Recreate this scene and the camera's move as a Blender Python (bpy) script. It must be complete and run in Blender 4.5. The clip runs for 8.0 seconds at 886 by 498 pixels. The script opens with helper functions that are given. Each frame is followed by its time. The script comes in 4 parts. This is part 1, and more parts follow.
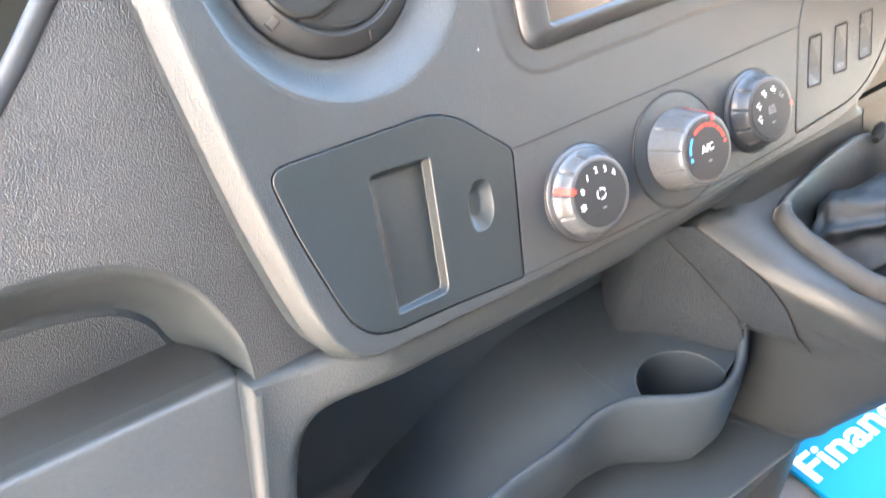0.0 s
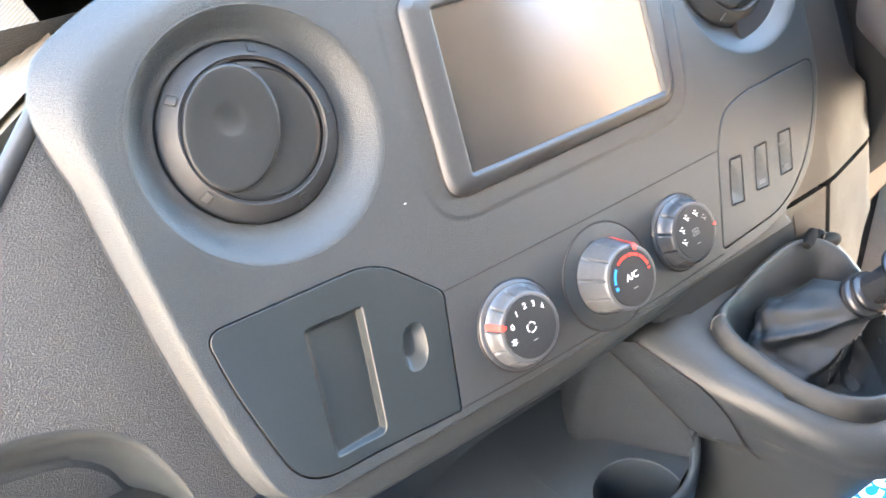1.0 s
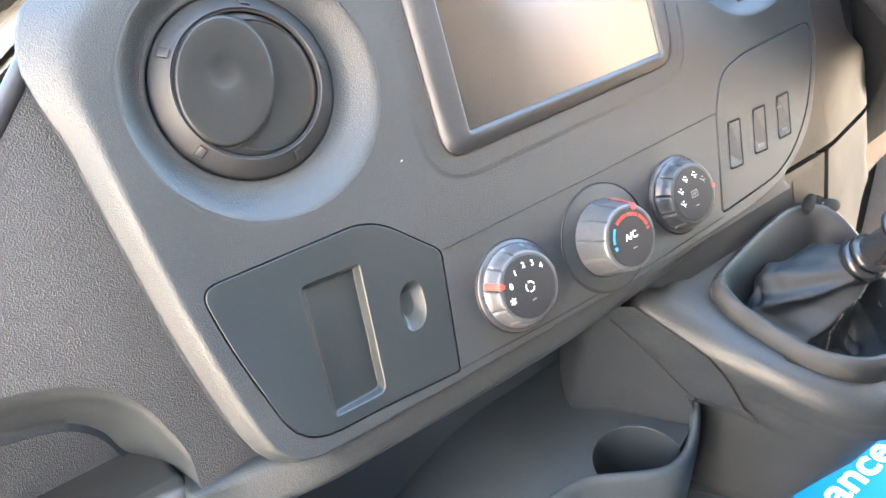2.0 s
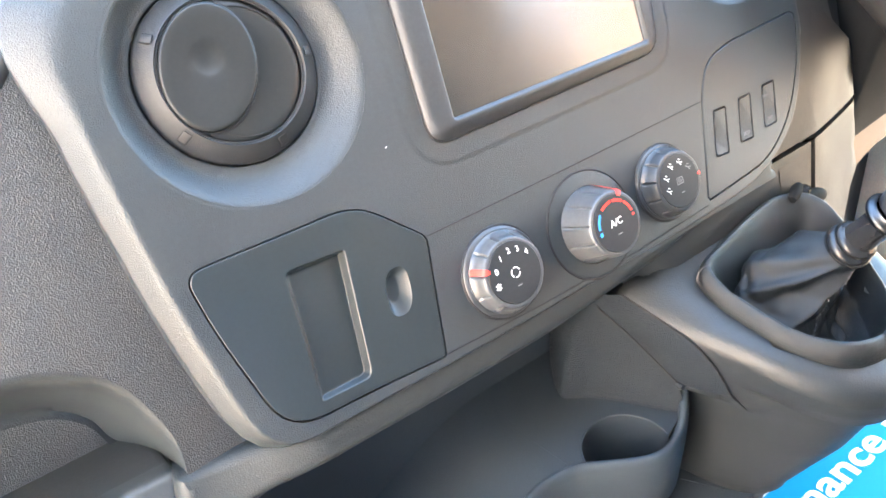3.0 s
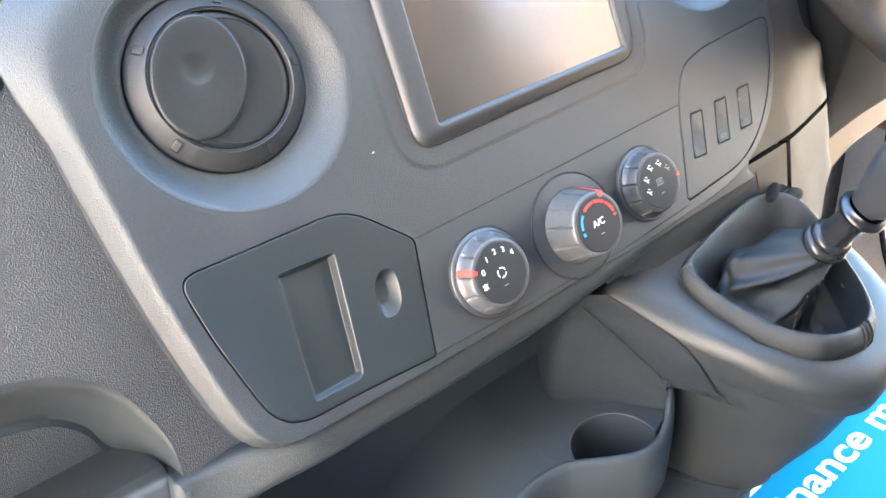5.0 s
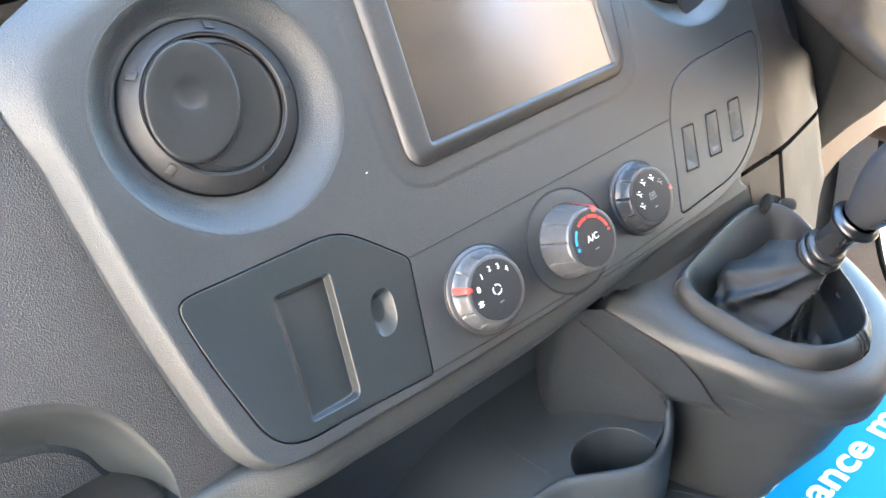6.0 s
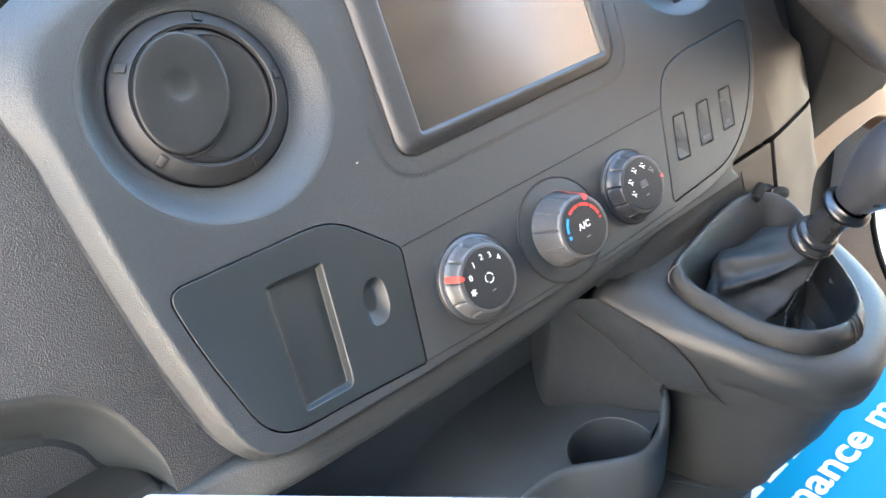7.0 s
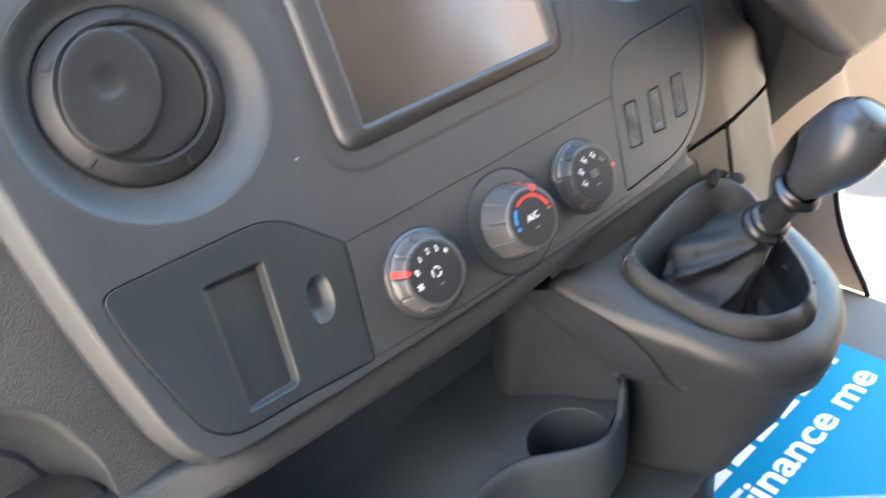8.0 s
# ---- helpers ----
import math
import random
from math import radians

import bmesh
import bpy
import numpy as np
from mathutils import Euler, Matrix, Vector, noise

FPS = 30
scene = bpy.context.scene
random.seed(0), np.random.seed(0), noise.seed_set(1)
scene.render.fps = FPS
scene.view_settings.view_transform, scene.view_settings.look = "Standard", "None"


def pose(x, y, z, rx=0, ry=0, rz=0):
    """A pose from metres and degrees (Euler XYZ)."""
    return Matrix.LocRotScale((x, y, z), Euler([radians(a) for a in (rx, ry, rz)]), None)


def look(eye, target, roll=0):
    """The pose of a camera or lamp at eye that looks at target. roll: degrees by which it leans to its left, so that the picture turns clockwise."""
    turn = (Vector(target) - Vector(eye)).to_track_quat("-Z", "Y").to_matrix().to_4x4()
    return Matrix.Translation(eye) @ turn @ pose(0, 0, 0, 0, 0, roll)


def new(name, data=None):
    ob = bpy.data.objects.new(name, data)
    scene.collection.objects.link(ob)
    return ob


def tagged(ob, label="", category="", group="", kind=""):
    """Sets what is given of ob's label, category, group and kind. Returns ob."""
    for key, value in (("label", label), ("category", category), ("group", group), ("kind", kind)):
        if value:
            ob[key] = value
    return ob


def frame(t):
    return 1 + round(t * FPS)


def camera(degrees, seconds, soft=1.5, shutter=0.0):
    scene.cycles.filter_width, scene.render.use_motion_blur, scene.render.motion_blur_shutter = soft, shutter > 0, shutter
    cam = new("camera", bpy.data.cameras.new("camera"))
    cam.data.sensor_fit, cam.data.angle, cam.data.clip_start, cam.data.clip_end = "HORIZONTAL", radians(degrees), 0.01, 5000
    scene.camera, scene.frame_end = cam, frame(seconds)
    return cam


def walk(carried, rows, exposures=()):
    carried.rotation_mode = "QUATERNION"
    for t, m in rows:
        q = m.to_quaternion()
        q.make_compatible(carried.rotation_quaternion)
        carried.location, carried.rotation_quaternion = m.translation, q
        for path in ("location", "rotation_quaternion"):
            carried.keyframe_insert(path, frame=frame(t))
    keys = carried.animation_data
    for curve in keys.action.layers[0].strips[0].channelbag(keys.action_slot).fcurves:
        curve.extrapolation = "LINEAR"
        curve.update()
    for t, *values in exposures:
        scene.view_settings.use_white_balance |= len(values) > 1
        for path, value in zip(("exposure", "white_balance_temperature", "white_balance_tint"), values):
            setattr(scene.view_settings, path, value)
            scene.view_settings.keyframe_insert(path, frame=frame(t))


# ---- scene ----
cam = camera(61.25, 8.0, soft=1.6, shutter=0.5)
PATH = [
    (0, pose(-0.2124, -0.3030, 0.7788, 51.98, 3.99, -33.91)),
    (0.2, pose(-0.2109, -0.3054, 0.7904, 53.20, 3.65, -33.75)),
    (0.4, pose(-0.1983, -0.3118, 0.8117, 54.47, 4.57, -33.82)),
    (0.5, pose(-0.1877, -0.3156, 0.8147, 55.22, 5.19, -34.08)),
    (0.7, pose(-0.1785, -0.3248, 0.8169, 56.50, 5.50, -34.48)),
    (0.9, pose(-0.1785, -0.3242, 0.8218, 57.01, 6.02, -35.06)),
    (1, pose(-0.1765, -0.3244, 0.8228, 57.18, 6.18, -35.31)),
    (1.2, pose(-0.1746, -0.3312, 0.8109, 57.34, 6.29, -35.81)),
    (1.4, pose(-0.1757, -0.3364, 0.7918, 57.09, 6.32, -35.78)),
    (1.5, pose(-0.1793, -0.3344, 0.7970, 56.92, 6.40, -35.85)),
    (1.7, pose(-0.1836, -0.3276, 0.8043, 56.70, 6.43, -35.80)),
    (2.8, pose(-0.1820, -0.3368, 0.7970, 56.74, 6.54, -36.15)),
    (3, pose(-0.1821, -0.3380, 0.7962, 56.80, 6.66, -36.19)),
    (3.2, pose(-0.1869, -0.3381, 0.8016, 56.96, 6.84, -36.18)),
    (3.5, pose(-0.1895, -0.3363, 0.8084, 57.04, 6.83, -36.33)),
    (3.7, pose(-0.1876, -0.3418, 0.8025, 57.56, 7.19, -36.48)),
    (3.9, pose(-0.1868, -0.3406, 0.8018, 57.41, 6.94, -36.50)),
    (4, pose(-0.1875, -0.3387, 0.8044, 57.35, 6.96, -36.66)),
    (4.2, pose(-0.1868, -0.3413, 0.8002, 57.50, 6.96, -37.14)),
    (4.4, pose(-0.1888, -0.3529, 0.7904, 57.93, 7.08, -37.40)),
    (4.5, pose(-0.1883, -0.3542, 0.7888, 57.97, 7.21, -37.38)),
    (4.7, pose(-0.1907, -0.3464, 0.7961, 57.41, 6.92, -37.52)),
    (5.8, pose(-0.1866, -0.3556, 0.7964, 58.88, 7.90, -38.24)),
    (6, pose(-0.1883, -0.3507, 0.7983, 58.78, 8.01, -38.30)),
    (6.2, pose(-0.1884, -0.3503, 0.7987, 58.83, 8.08, -38.44)),
    (6.4, pose(-0.1863, -0.3558, 0.7915, 59.05, 8.33, -38.57)),
    (6.5, pose(-0.1873, -0.3597, 0.7883, 59.13, 8.36, -38.53)),
    (6.7, pose(-0.1878, -0.3635, 0.7858, 58.99, 8.53, -38.38)),
    (7, pose(-0.1886, -0.3577, 0.7912, 58.95, 8.75, -38.73)),
    (7.2, pose(-0.1852, -0.3634, 0.7899, 58.59, 8.75, -38.93)),
    (7.5, pose(-0.1885, -0.3594, 0.7842, 59.00, 9.23, -39.51)),
    (7.7, pose(-0.1864, -0.3630, 0.7872, 58.35, 9.17, -39.45)),
    (7.9, pose(-0.1770, -0.3634, 0.7786, 58.38, 9.21, -40.19)),
    (8, pose(-0.1686, -0.3670, 0.7864, 58.00, 9.19, -40.61)),
]
walk(cam, PATH, [(0.0, 5.9, 6350, -1), (1.0, 5.75, 6350, -1), (3.0, 5.66, 6250, -2), (4.5, 5.54, 6100, -2), (6.0, 5.45, 6050, -3), (7.0, 5.12, 6050, -3), (7.5, 4.86, 5950, -3), (8.0, 4.86, 6250, -2)])

# ---- light ----
SUN_ELEV, SUN_AZ = 58, 162   # degrees; azimuth from straight ahead: the sun stands behind the van, a little to the driver's side
world = bpy.data.worlds.new("world")
scene.world = world
world.use_nodes = True
sky = world.node_tree.nodes.new("ShaderNodeTexSky")
sky.sky_type, sky.sun_disc = "NISHITA", False
sky.sun_elevation, sky.sun_rotation = radians(SUN_ELEV), radians(SUN_AZ)
background = world.node_tree.nodes["Background"]
background.inputs[1].default_value = 0.075
world.node_tree.links.new(sky.outputs[0], background.inputs[0])
sun_way = Vector((math.sin(radians(SUN_AZ)) * math.cos(radians(SUN_ELEV)), math.cos(radians(SUN_AZ)) * math.cos(radians(SUN_ELEV)), math.sin(radians(SUN_ELEV))))
sun = new("sun", bpy.data.lights.new("sun", "SUN"))
sun.data.energy, sun.data.angle, sun.data.color = 5.0, radians(0.6), (1.0, 0.95, 0.87)
sun.matrix_world = look(sun_way * 20, (0, 0, 0))


# ---- materials ----
def material(name, color, rough=0.5, metal=0.0, grain=0.0, scale=600.0, kind="noise", vary=0.15, blotch=14.0, spec=0.5, coat=0.0):
    """A surface with fine relief (grain, at scale), and colour and gloss that vary at two sizes."""
    m = bpy.data.materials.new(name)
    m.use_nodes = True
    nodes, links = m.node_tree.nodes, m.node_tree.links
    b = nodes["Principled BSDF"]
    b.inputs["Metallic"].default_value = metal
    b.inputs["Specular IOR Level"].default_value = spec
    b.inputs["Coat Weight"].default_value = coat
    b.inputs["Coat Roughness"].default_value = 0.15
    co = nodes.new("ShaderNodeTexCoord")
    big = nodes.new("ShaderNodeTexNoise")
    big.inputs["Scale"].default_value, big.inputs["Detail"].default_value = blotch, 4
    links.new(co.outputs["Object"], big.inputs["Vector"])
    fine = nodes.new("ShaderNodeTexNoise")
    fine.inputs["Scale"].default_value, fine.inputs["Detail"].default_value = 420, 2
    links.new(co.outputs["Object"], fine.inputs["Vector"])
    both = nodes.new("ShaderNodeMath")
    both.operation = "ADD"
    links.new(big.outputs[0], both.inputs[0])
    links.new(fine.outputs[0], both.inputs[1])
    mix = nodes.new("ShaderNodeMapRange")
    mix.inputs["From Min"].default_value, mix.inputs["From Max"].default_value = 0.2, 1.8
    mix.inputs["To Min"].default_value, mix.inputs["To Max"].default_value = 1 - vary * 2, 1 + vary * 2
    links.new(both.outputs[0], mix.inputs["Value"])
    col = nodes.new("ShaderNodeMix")
    col.data_type, col.blend_type = "RGBA", "MULTIPLY"
    col.inputs["Factor"].default_value = 1.0
    col.inputs["A"].default_value = (*color, 1)
    links.new(mix.outputs[0], col.inputs["B"])
    links.new(col.outputs["Result"], b.inputs["Base Color"])
    gloss = nodes.new("ShaderNodeMapRange")
    gloss.inputs["From Min"].default_value, gloss.inputs["From Max"].default_value = 0.0, 1.0
    gloss.inputs["To Min"].default_value, gloss.inputs["To Max"].default_value = max(rough - 0.14, 0.02), min(rough + 0.14, 1)
    links.new(big.outputs[0], gloss.inputs["Value"])
    links.new(gloss.outputs[0], b.inputs["Roughness"])
    if grain:
        if kind == "cell":
            tex = nodes.new("ShaderNodeTexVoronoi")
            tex.feature = "SMOOTH_F1"
            tex.inputs["Smoothness"].default_value = 0.6
        else:
            tex = nodes.new("ShaderNodeTexNoise")
            tex.inputs["Detail"].default_value = 3
        tex.inputs["Scale"].default_value = scale
        links.new(co.outputs["Object"], tex.inputs["Vector"])
        bump = nodes.new("ShaderNodeBump")
        bump.inputs["Strength"].default_value, bump.inputs["Distance"].default_value = grain, 0.0006
        links.new(tex.outputs[0], bump.inputs["Height"])
        links.new(bump.outputs[0], b.inputs["Normal"])
    return m


M_FASCIA = material("fascia plastic", (0.025, 0.030, 0.033), 0.36, grain=0.7, scale=1250)
# fascia plastic at the driver's end, with warm bounced light in its colour
M_END_WARM = material("warm-lit end panel plastic", (0.036, 0.032, 0.028), 0.46, grain=0.5, scale=1250, spec=0.32)
M_PAD = material("grained soft plastic", (0.032, 0.034, 0.036), 0.34, grain=0.8, scale=1350, kind="cell")
M_DOOR = material("smooth dark plastic", (0.016, 0.021, 0.023), 0.34, grain=0.12, scale=1400)
M_LOWER = material("lower trim plastic", (0.024, 0.029, 0.032), 0.48, grain=0.5, scale=1100, spec=0.35)
M_CONSOLE = material("console plastic", (0.021, 0.025, 0.028), 0.42, spec=0.4, grain=0.4, scale=900)
M_SIDE = material("console side plastic", (0.019, 0.025, 0.032), 0.52, spec=0.24, grain=1.5, scale=1350, kind="cell")
M_TRAY = material("tray plastic", (0.030, 0.040, 0.050), 0.52, grain=0.30, scale=1300, kind="cell", vary=0.06, blotch=9.0, spec=0.3)
M_LID = material("glovebox plastic", (0.038, 0.042, 0.043), 0.36, grain=0.2, scale=1200)
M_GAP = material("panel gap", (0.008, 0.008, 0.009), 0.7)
M_VENT = material("vent plastic", (0.024, 0.026, 0.028), 0.44, grain=0.25, scale=1300, spec=0.36)
M_FLAP = material("vent flap plastic", (0.017, 0.019, 0.020), 0.36, spec=0.3)
M_BEZEL = material("screen bezel plastic", (0.027, 0.030, 0.033), 0.42, grain=0.15, scale=1300)
M_GLASS = material("screen glass", (0.012, 0.012, 0.013), 0.16, vary=0.03, spec=0.7, coat=1.0)
M_GLASS.node_tree.nodes["Principled BSDF"].inputs["Coat Roughness"].default_value = 0.24
M_KNOB = material("knob grey plastic", (0.075, 0.080, 0.086), 0.33, metal=0.25)
M_KNOB_DARK = material("knob dark plastic", (0.030, 0.033, 0.037), 0.32)
M_FACE = material("knob face plastic", (0.018, 0.020, 0.022), 0.46, spec=0.3)
M_WHITE = material("white print", (0.82, 0.82, 0.82), 0.5, vary=0.03)
M_GREY = material("grey print", (0.16, 0.16, 0.165), 0.5, vary=0.03)
M_FAINT = material("faint grey print", (0.065, 0.066, 0.068), 0.5, vary=0.03)
M_RED = material("red print", (0.72, 0.035, 0.025), 0.45, vary=0.05)
M_BLUE = material("blue print", (0.03, 0.26, 0.70), 0.45, vary=0.05)
M_LEATHER = material("black leather", (0.010, 0.0125, 0.0145), 0.33, grain=0.7, scale=1800, kind="cell", spec=0.5)
M_THREAD = material("grey thread", (0.13, 0.131, 0.135), 0.7)
M_LEVER = material("lever knob plastic", (0.034, 0.036, 0.040), 0.30, grain=0.12, scale=1100, kind="cell", vary=0.06, blotch=22.0)
M_CHROME = material("satin chrome", (0.080, 0.082, 0.087), 0.34, metal=1.0, vary=0.05)
M_COLLAR = material("collar plastic", (0.018, 0.019, 0.021), 0.25)
M_BOARD = material("blue board", (0.003, 0.20, 0.38), 0.45, vary=0.04, spec=0.25)
M_CARD = material("lavender print", (0.50, 0.52, 0.66), 0.5, vary=0.03)
M_CARDEDGE = material("card edge", (0.85, 0.85, 0.85), 0.6, vary=0.03)
M_SHELF = material("ribbed shelf plastic", (0.12, 0.109, 0.088), 0.6)
M_FLOOR = material("floor mat", (0.11, 0.105, 0.105), 0.85, grain=0.8, scale=300)
M_SEAT = material("seat fabric", (0.055, 0.056, 0.060), 0.9, grain=0.6, scale=900)
M_COLUMN = material("column cover plastic", (0.038, 0.037, 0.037), 0.42, grain=0.4, scale=900)
M_SHROUD = material("shroud plastic", (0.013, 0.014, 0.015), 0.75, grain=0.4, scale=900, spec=0.06)
# the orange tan holds the warm light that falls on the knee panel
M_KNEE_LIT = material("warm-lit knee panel plastic", (0.145, 0.088, 0.052), 0.45, grain=0.3, scale=900)
M_LINING = material("cab lining", (0.60, 0.52, 0.455), 0.8, grain=0.3, scale=300)
M_HEADLINING = material("headlining", (0.72, 0.70, 0.67), 0.85, grain=0.3, scale=300)
# pale tone of the unseen rear section that brightens the screen's reflection
M_LINED = material("lined bulkhead", (0.46, 0.405, 0.365), 0.8, grain=0.3, scale=300)
M_BULKHEAD = material("bulkhead panel", (0.13, 0.135, 0.145), 0.7, grain=0.3, scale=300)
M_GROUND = material("asphalt yard", (0.120, 0.082, 0.054), 0.9, vary=0.2, blotch=2.0)
M_RENDERED = material("cream render", (0.80, 0.62, 0.53), 0.9, vary=0.12, blotch=1.2)
M_OCHRE = material("ochre render", (0.40, 0.235, 0.140), 0.9, vary=0.25, blotch=0.6)


# ---- builders ----
def link_mesh(name, bm, mat, smooth=True, sharp=38):
    me = bpy.data.meshes.new(name)
    bmesh.ops.recalc_face_normals(bm, faces=bm.faces)
    bm.to_mesh(me)
    bm.free()
    for m in (mat if isinstance(mat, (list, tuple)) else [mat]):
        me.materials.append(m)
    if smooth:
        me.shade_smooth()
        me.set_sharp_from_angle(angle=radians(sharp))
    return new(name, me)


FLAT = ("fascia_panel", "panel", "bezel", "lower_bar", "face", "cup_deck", "grip_scoop", "lid")


def part(name, bm, mat, parent, label="", smooth=True, sharp=38):
    ob = link_mesh(name, bm, mat, smooth, sharp)
    ob.parent = parent
    if smooth and name in FLAT:
        weigh = ob.modifiers.new("weighted", "WEIGHTED_NORMAL")
        weigh.keep_sharp = True
    if label:
        ob["label"] = label
    return ob


def thing(name, m, label, category, group="", kind=""):
    ob = new(name)
    ob.empty_display_size = 0.02
    ob.matrix_world = m
    return tagged(ob, label, category, group, kind)


def spline(points, n, closed=True):
    """n points along a smooth curve through the given ones, evenly spaced by length."""
    p = [Vector(q) for q in points]
    k = len(p)
    dense = []
    for i in range(k if closed else k - 1):
        a, b = p[(i - 1) % k] if closed or i else p[0], p[i]
        c = p[(i + 1) % k]
        d = p[(i + 2) % k] if closed or i + 2 < k else c
        for s in range(16):
            u = s / 16
            dense.append(0.5 * (2 * b + (c - a) * u + (2 * a - 5 * b + 4 * c - d) * u * u + (3 * b - a - 3 * c + d) * u ** 3))
    dense.append(dense[0] if closed else p[-1])
    run = [0.0]
    for a, b in zip(dense, dense[1:]):
        run.append(run[-1] + (b - a).length)
    out, j = [], 0
    for i in range(n):
        s = run[-1] * i / (n if closed else n - 1)
        while j < len(run) - 2 and run[j + 1] < s:
            j += 1
        f = (s - run[j]) / max(run[j + 1] - run[j], 1e-9)
        out.append(dense[j].lerp(dense[j + 1], f))
    return out


def rounded(corners, steps=5):
    """A closed outline from corners (x, z, radius), turned round each corner."""
    out, k = [], len(corners)
    for i, (x, z, r) in enumerate(corners):
        p, a, b = Vector((x, z)), Vector(corners[i - 1][:2]), Vector(corners[(i + 1) % k][:2])
        u, v = (a - p), (b - p)
        cut = min(r, u.length * 0.48, v.length * 0.48)
        if cut < 1e-6:
            out.append(p)
            continue
        s, e = p + u.normalized() * cut, p + v.normalized() * cut
        for j in range(steps + 1):
            f = j / steps
            out.append(s * (1 - f) ** 2 + p * 2 * f * (1 - f) + e * f * f)
    return out


def grown(outline, d):
    """The outline moved outwards by d (inwards if negative)."""
    k = len(outline)
    area = sum(outline[i - 1].x * outline[i].y - outline[i].x * outline[i - 1].y for i in range(k))
    sign = 1 if area > 0 else -1
    out = []
    for i in range(k):
        t1, t2 = (outline[i] - outline[i - 1]), (outline[(i + 1) % k] - outline[i])
        n = Vector((0, 0))
        for t in (t1, t2):
            if t.length > 1e-9:
                n += Vector((t.y, -t.x)).normalized()
        n = n.normalized() if n.length > 1e-6 else Vector((0, 0))
        out.append(outline[i] + n * d * sign)
    return out


def circle(x, z, r, n=48, start=0.0):
    return [Vector((x + r * math.cos(start + 2 * math.pi * i / n), z + r * math.sin(start + 2 * math.pi * i / n))) for i in range(n)]


def loop_verts(bm, outline, y):
    return [bm.verts.new((p.x, y(p) if callable(y) else y, p.y)) for p in outline]


def bridge(bm, a, b, closed=True):
    k = len(a)
    for i in range(k if closed else k - 1):
        j = (i + 1) % k
        bm.faces.new((a[i], a[j], b[j], b[i]))


def ring_edges(bm, verts):
    out = []
    for i in range(len(verts)):
        pair = (verts[i - 1], verts[i])
        out.append(bm.edges.get(pair) or bm.edges.new(pair))
    return out


def fill(bm, *loops):
    edges = [e for lp in loops for e in ring_edges(bm, lp)]
    bmesh.ops.triangle_fill(bm, use_beauty=True, use_dissolve=False, edges=edges)


def plate(outline, front, back, edge=0.001, holes=(), hole_back=None, bm=None):
    """A plate whose front looks towards -y, with softened outer edge and holes with walls."""
    bm = bm or bmesh.new()
    a = loop_verts(bm, outline, back)
    b = loop_verts(bm, outline, front + edge)
    c = loop_verts(bm, grown(outline, -edge * 0.3), front + edge * 0.3)
    d = loop_verts(bm, grown(outline, -edge), front)
    bridge(bm, a, b), bridge(bm, b, c), bridge(bm, c, d)
    inner = []
    for h in holes:
        e = loop_verts(bm, h, front)
        g = loop_verts(bm, h, back if hole_back is None else hole_back)
        bridge(bm, e, g)
        inner.append(e)
    fill(bm, d, *inner)
    return bm


def lathe(profile, n=64, bm=None, x=0.0, z=0.0, cap=False):
    """Turned about the y axis through (x, z): profile of (radius, y)."""
    bm = bm or bmesh.new()
    last = None
    for r, y in profile:
        if r < 1e-6:
            v = [bm.verts.new((x, y, z))]
        else:
            v = [bm.verts.new((x + r * math.cos(2 * math.pi * i / n), y, z + r * math.sin(2 * math.pi * i / n))) for i in range(n)]
        if last:
            if len(v) == 1:
                for i in range(n):
                    bm.faces.new((last[i], last[(i + 1) % n], v[0]))
            elif len(last) == 1:
                for i in range(n):
                    bm.faces.new((v[i], v[(i + 1) % n], last[0]))
            else:
                bridge(bm, last, v)
        last = v
    return bm


def tube(points, r, n=8, closed=False, bm=None):
    bm = bm or bmesh.new()
    p = [Vector(q) for q in points]
    rings = []
    for i, q in enumerate(p):
        a = p[i - 1] if i or closed else q
        b = p[(i + 1) % len(p)] if i + 1 < len(p) or closed else q
        t = (b - a).normalized()
        s = t.orthogonal().normalized() if not rings else (side - t * side.dot(t)).normalized()
        side = s
        u = t.cross(s)
        rr = r[i] if isinstance(r, (list, tuple)) else r
        rings.append([bm.verts.new(q + (s * math.cos(2 * math.pi * j / n) + u * math.sin(2 * math.pi * j / n)) * rr) for j in range(n)])
    for i in range(len(rings) if closed else len(rings) - 1):
        bridge(bm, rings[i], rings[(i + 1) % len(rings)])
    if not closed:
        bm.faces.new(rings[0])
        bm.faces.new(list(reversed(rings[-1])))
    return bm


def loft(loops, bm=None, closed=True, cap_first=False, cap_last=False):
    bm = bm or bmesh.new()
    rows = [[bm.verts.new(p) for p in lp] for lp in loops]
    for a, b in zip(rows, rows[1:]):
        bridge(bm, a, b, closed)
    if cap_first:
        bm.faces.new(rows[0])
    if cap_last:
        bm.faces.new(rows[-1])
    return bm


def box(x0, x1, y0, y1, z0, z1, bevel=0.0, bm=None):
    bm = bm or bmesh.new()
    made = bmesh.ops.create_cube(bm, size=1.0)["verts"]
    for v in made:
        v.co = Vector(((x0 + x1) / 2 + v.co.x * (x1 - x0), (y0 + y1) / 2 + v.co.y * (y1 - y0), (z0 + z1) / 2 + v.co.z * (z1 - z0)))
    if bevel:
        edges = list({e for v in made for e in v.link_edges})
        bmesh.ops.bevel(bm, geom=edges, offset=bevel, segments=2, affect="EDGES")
    return bm


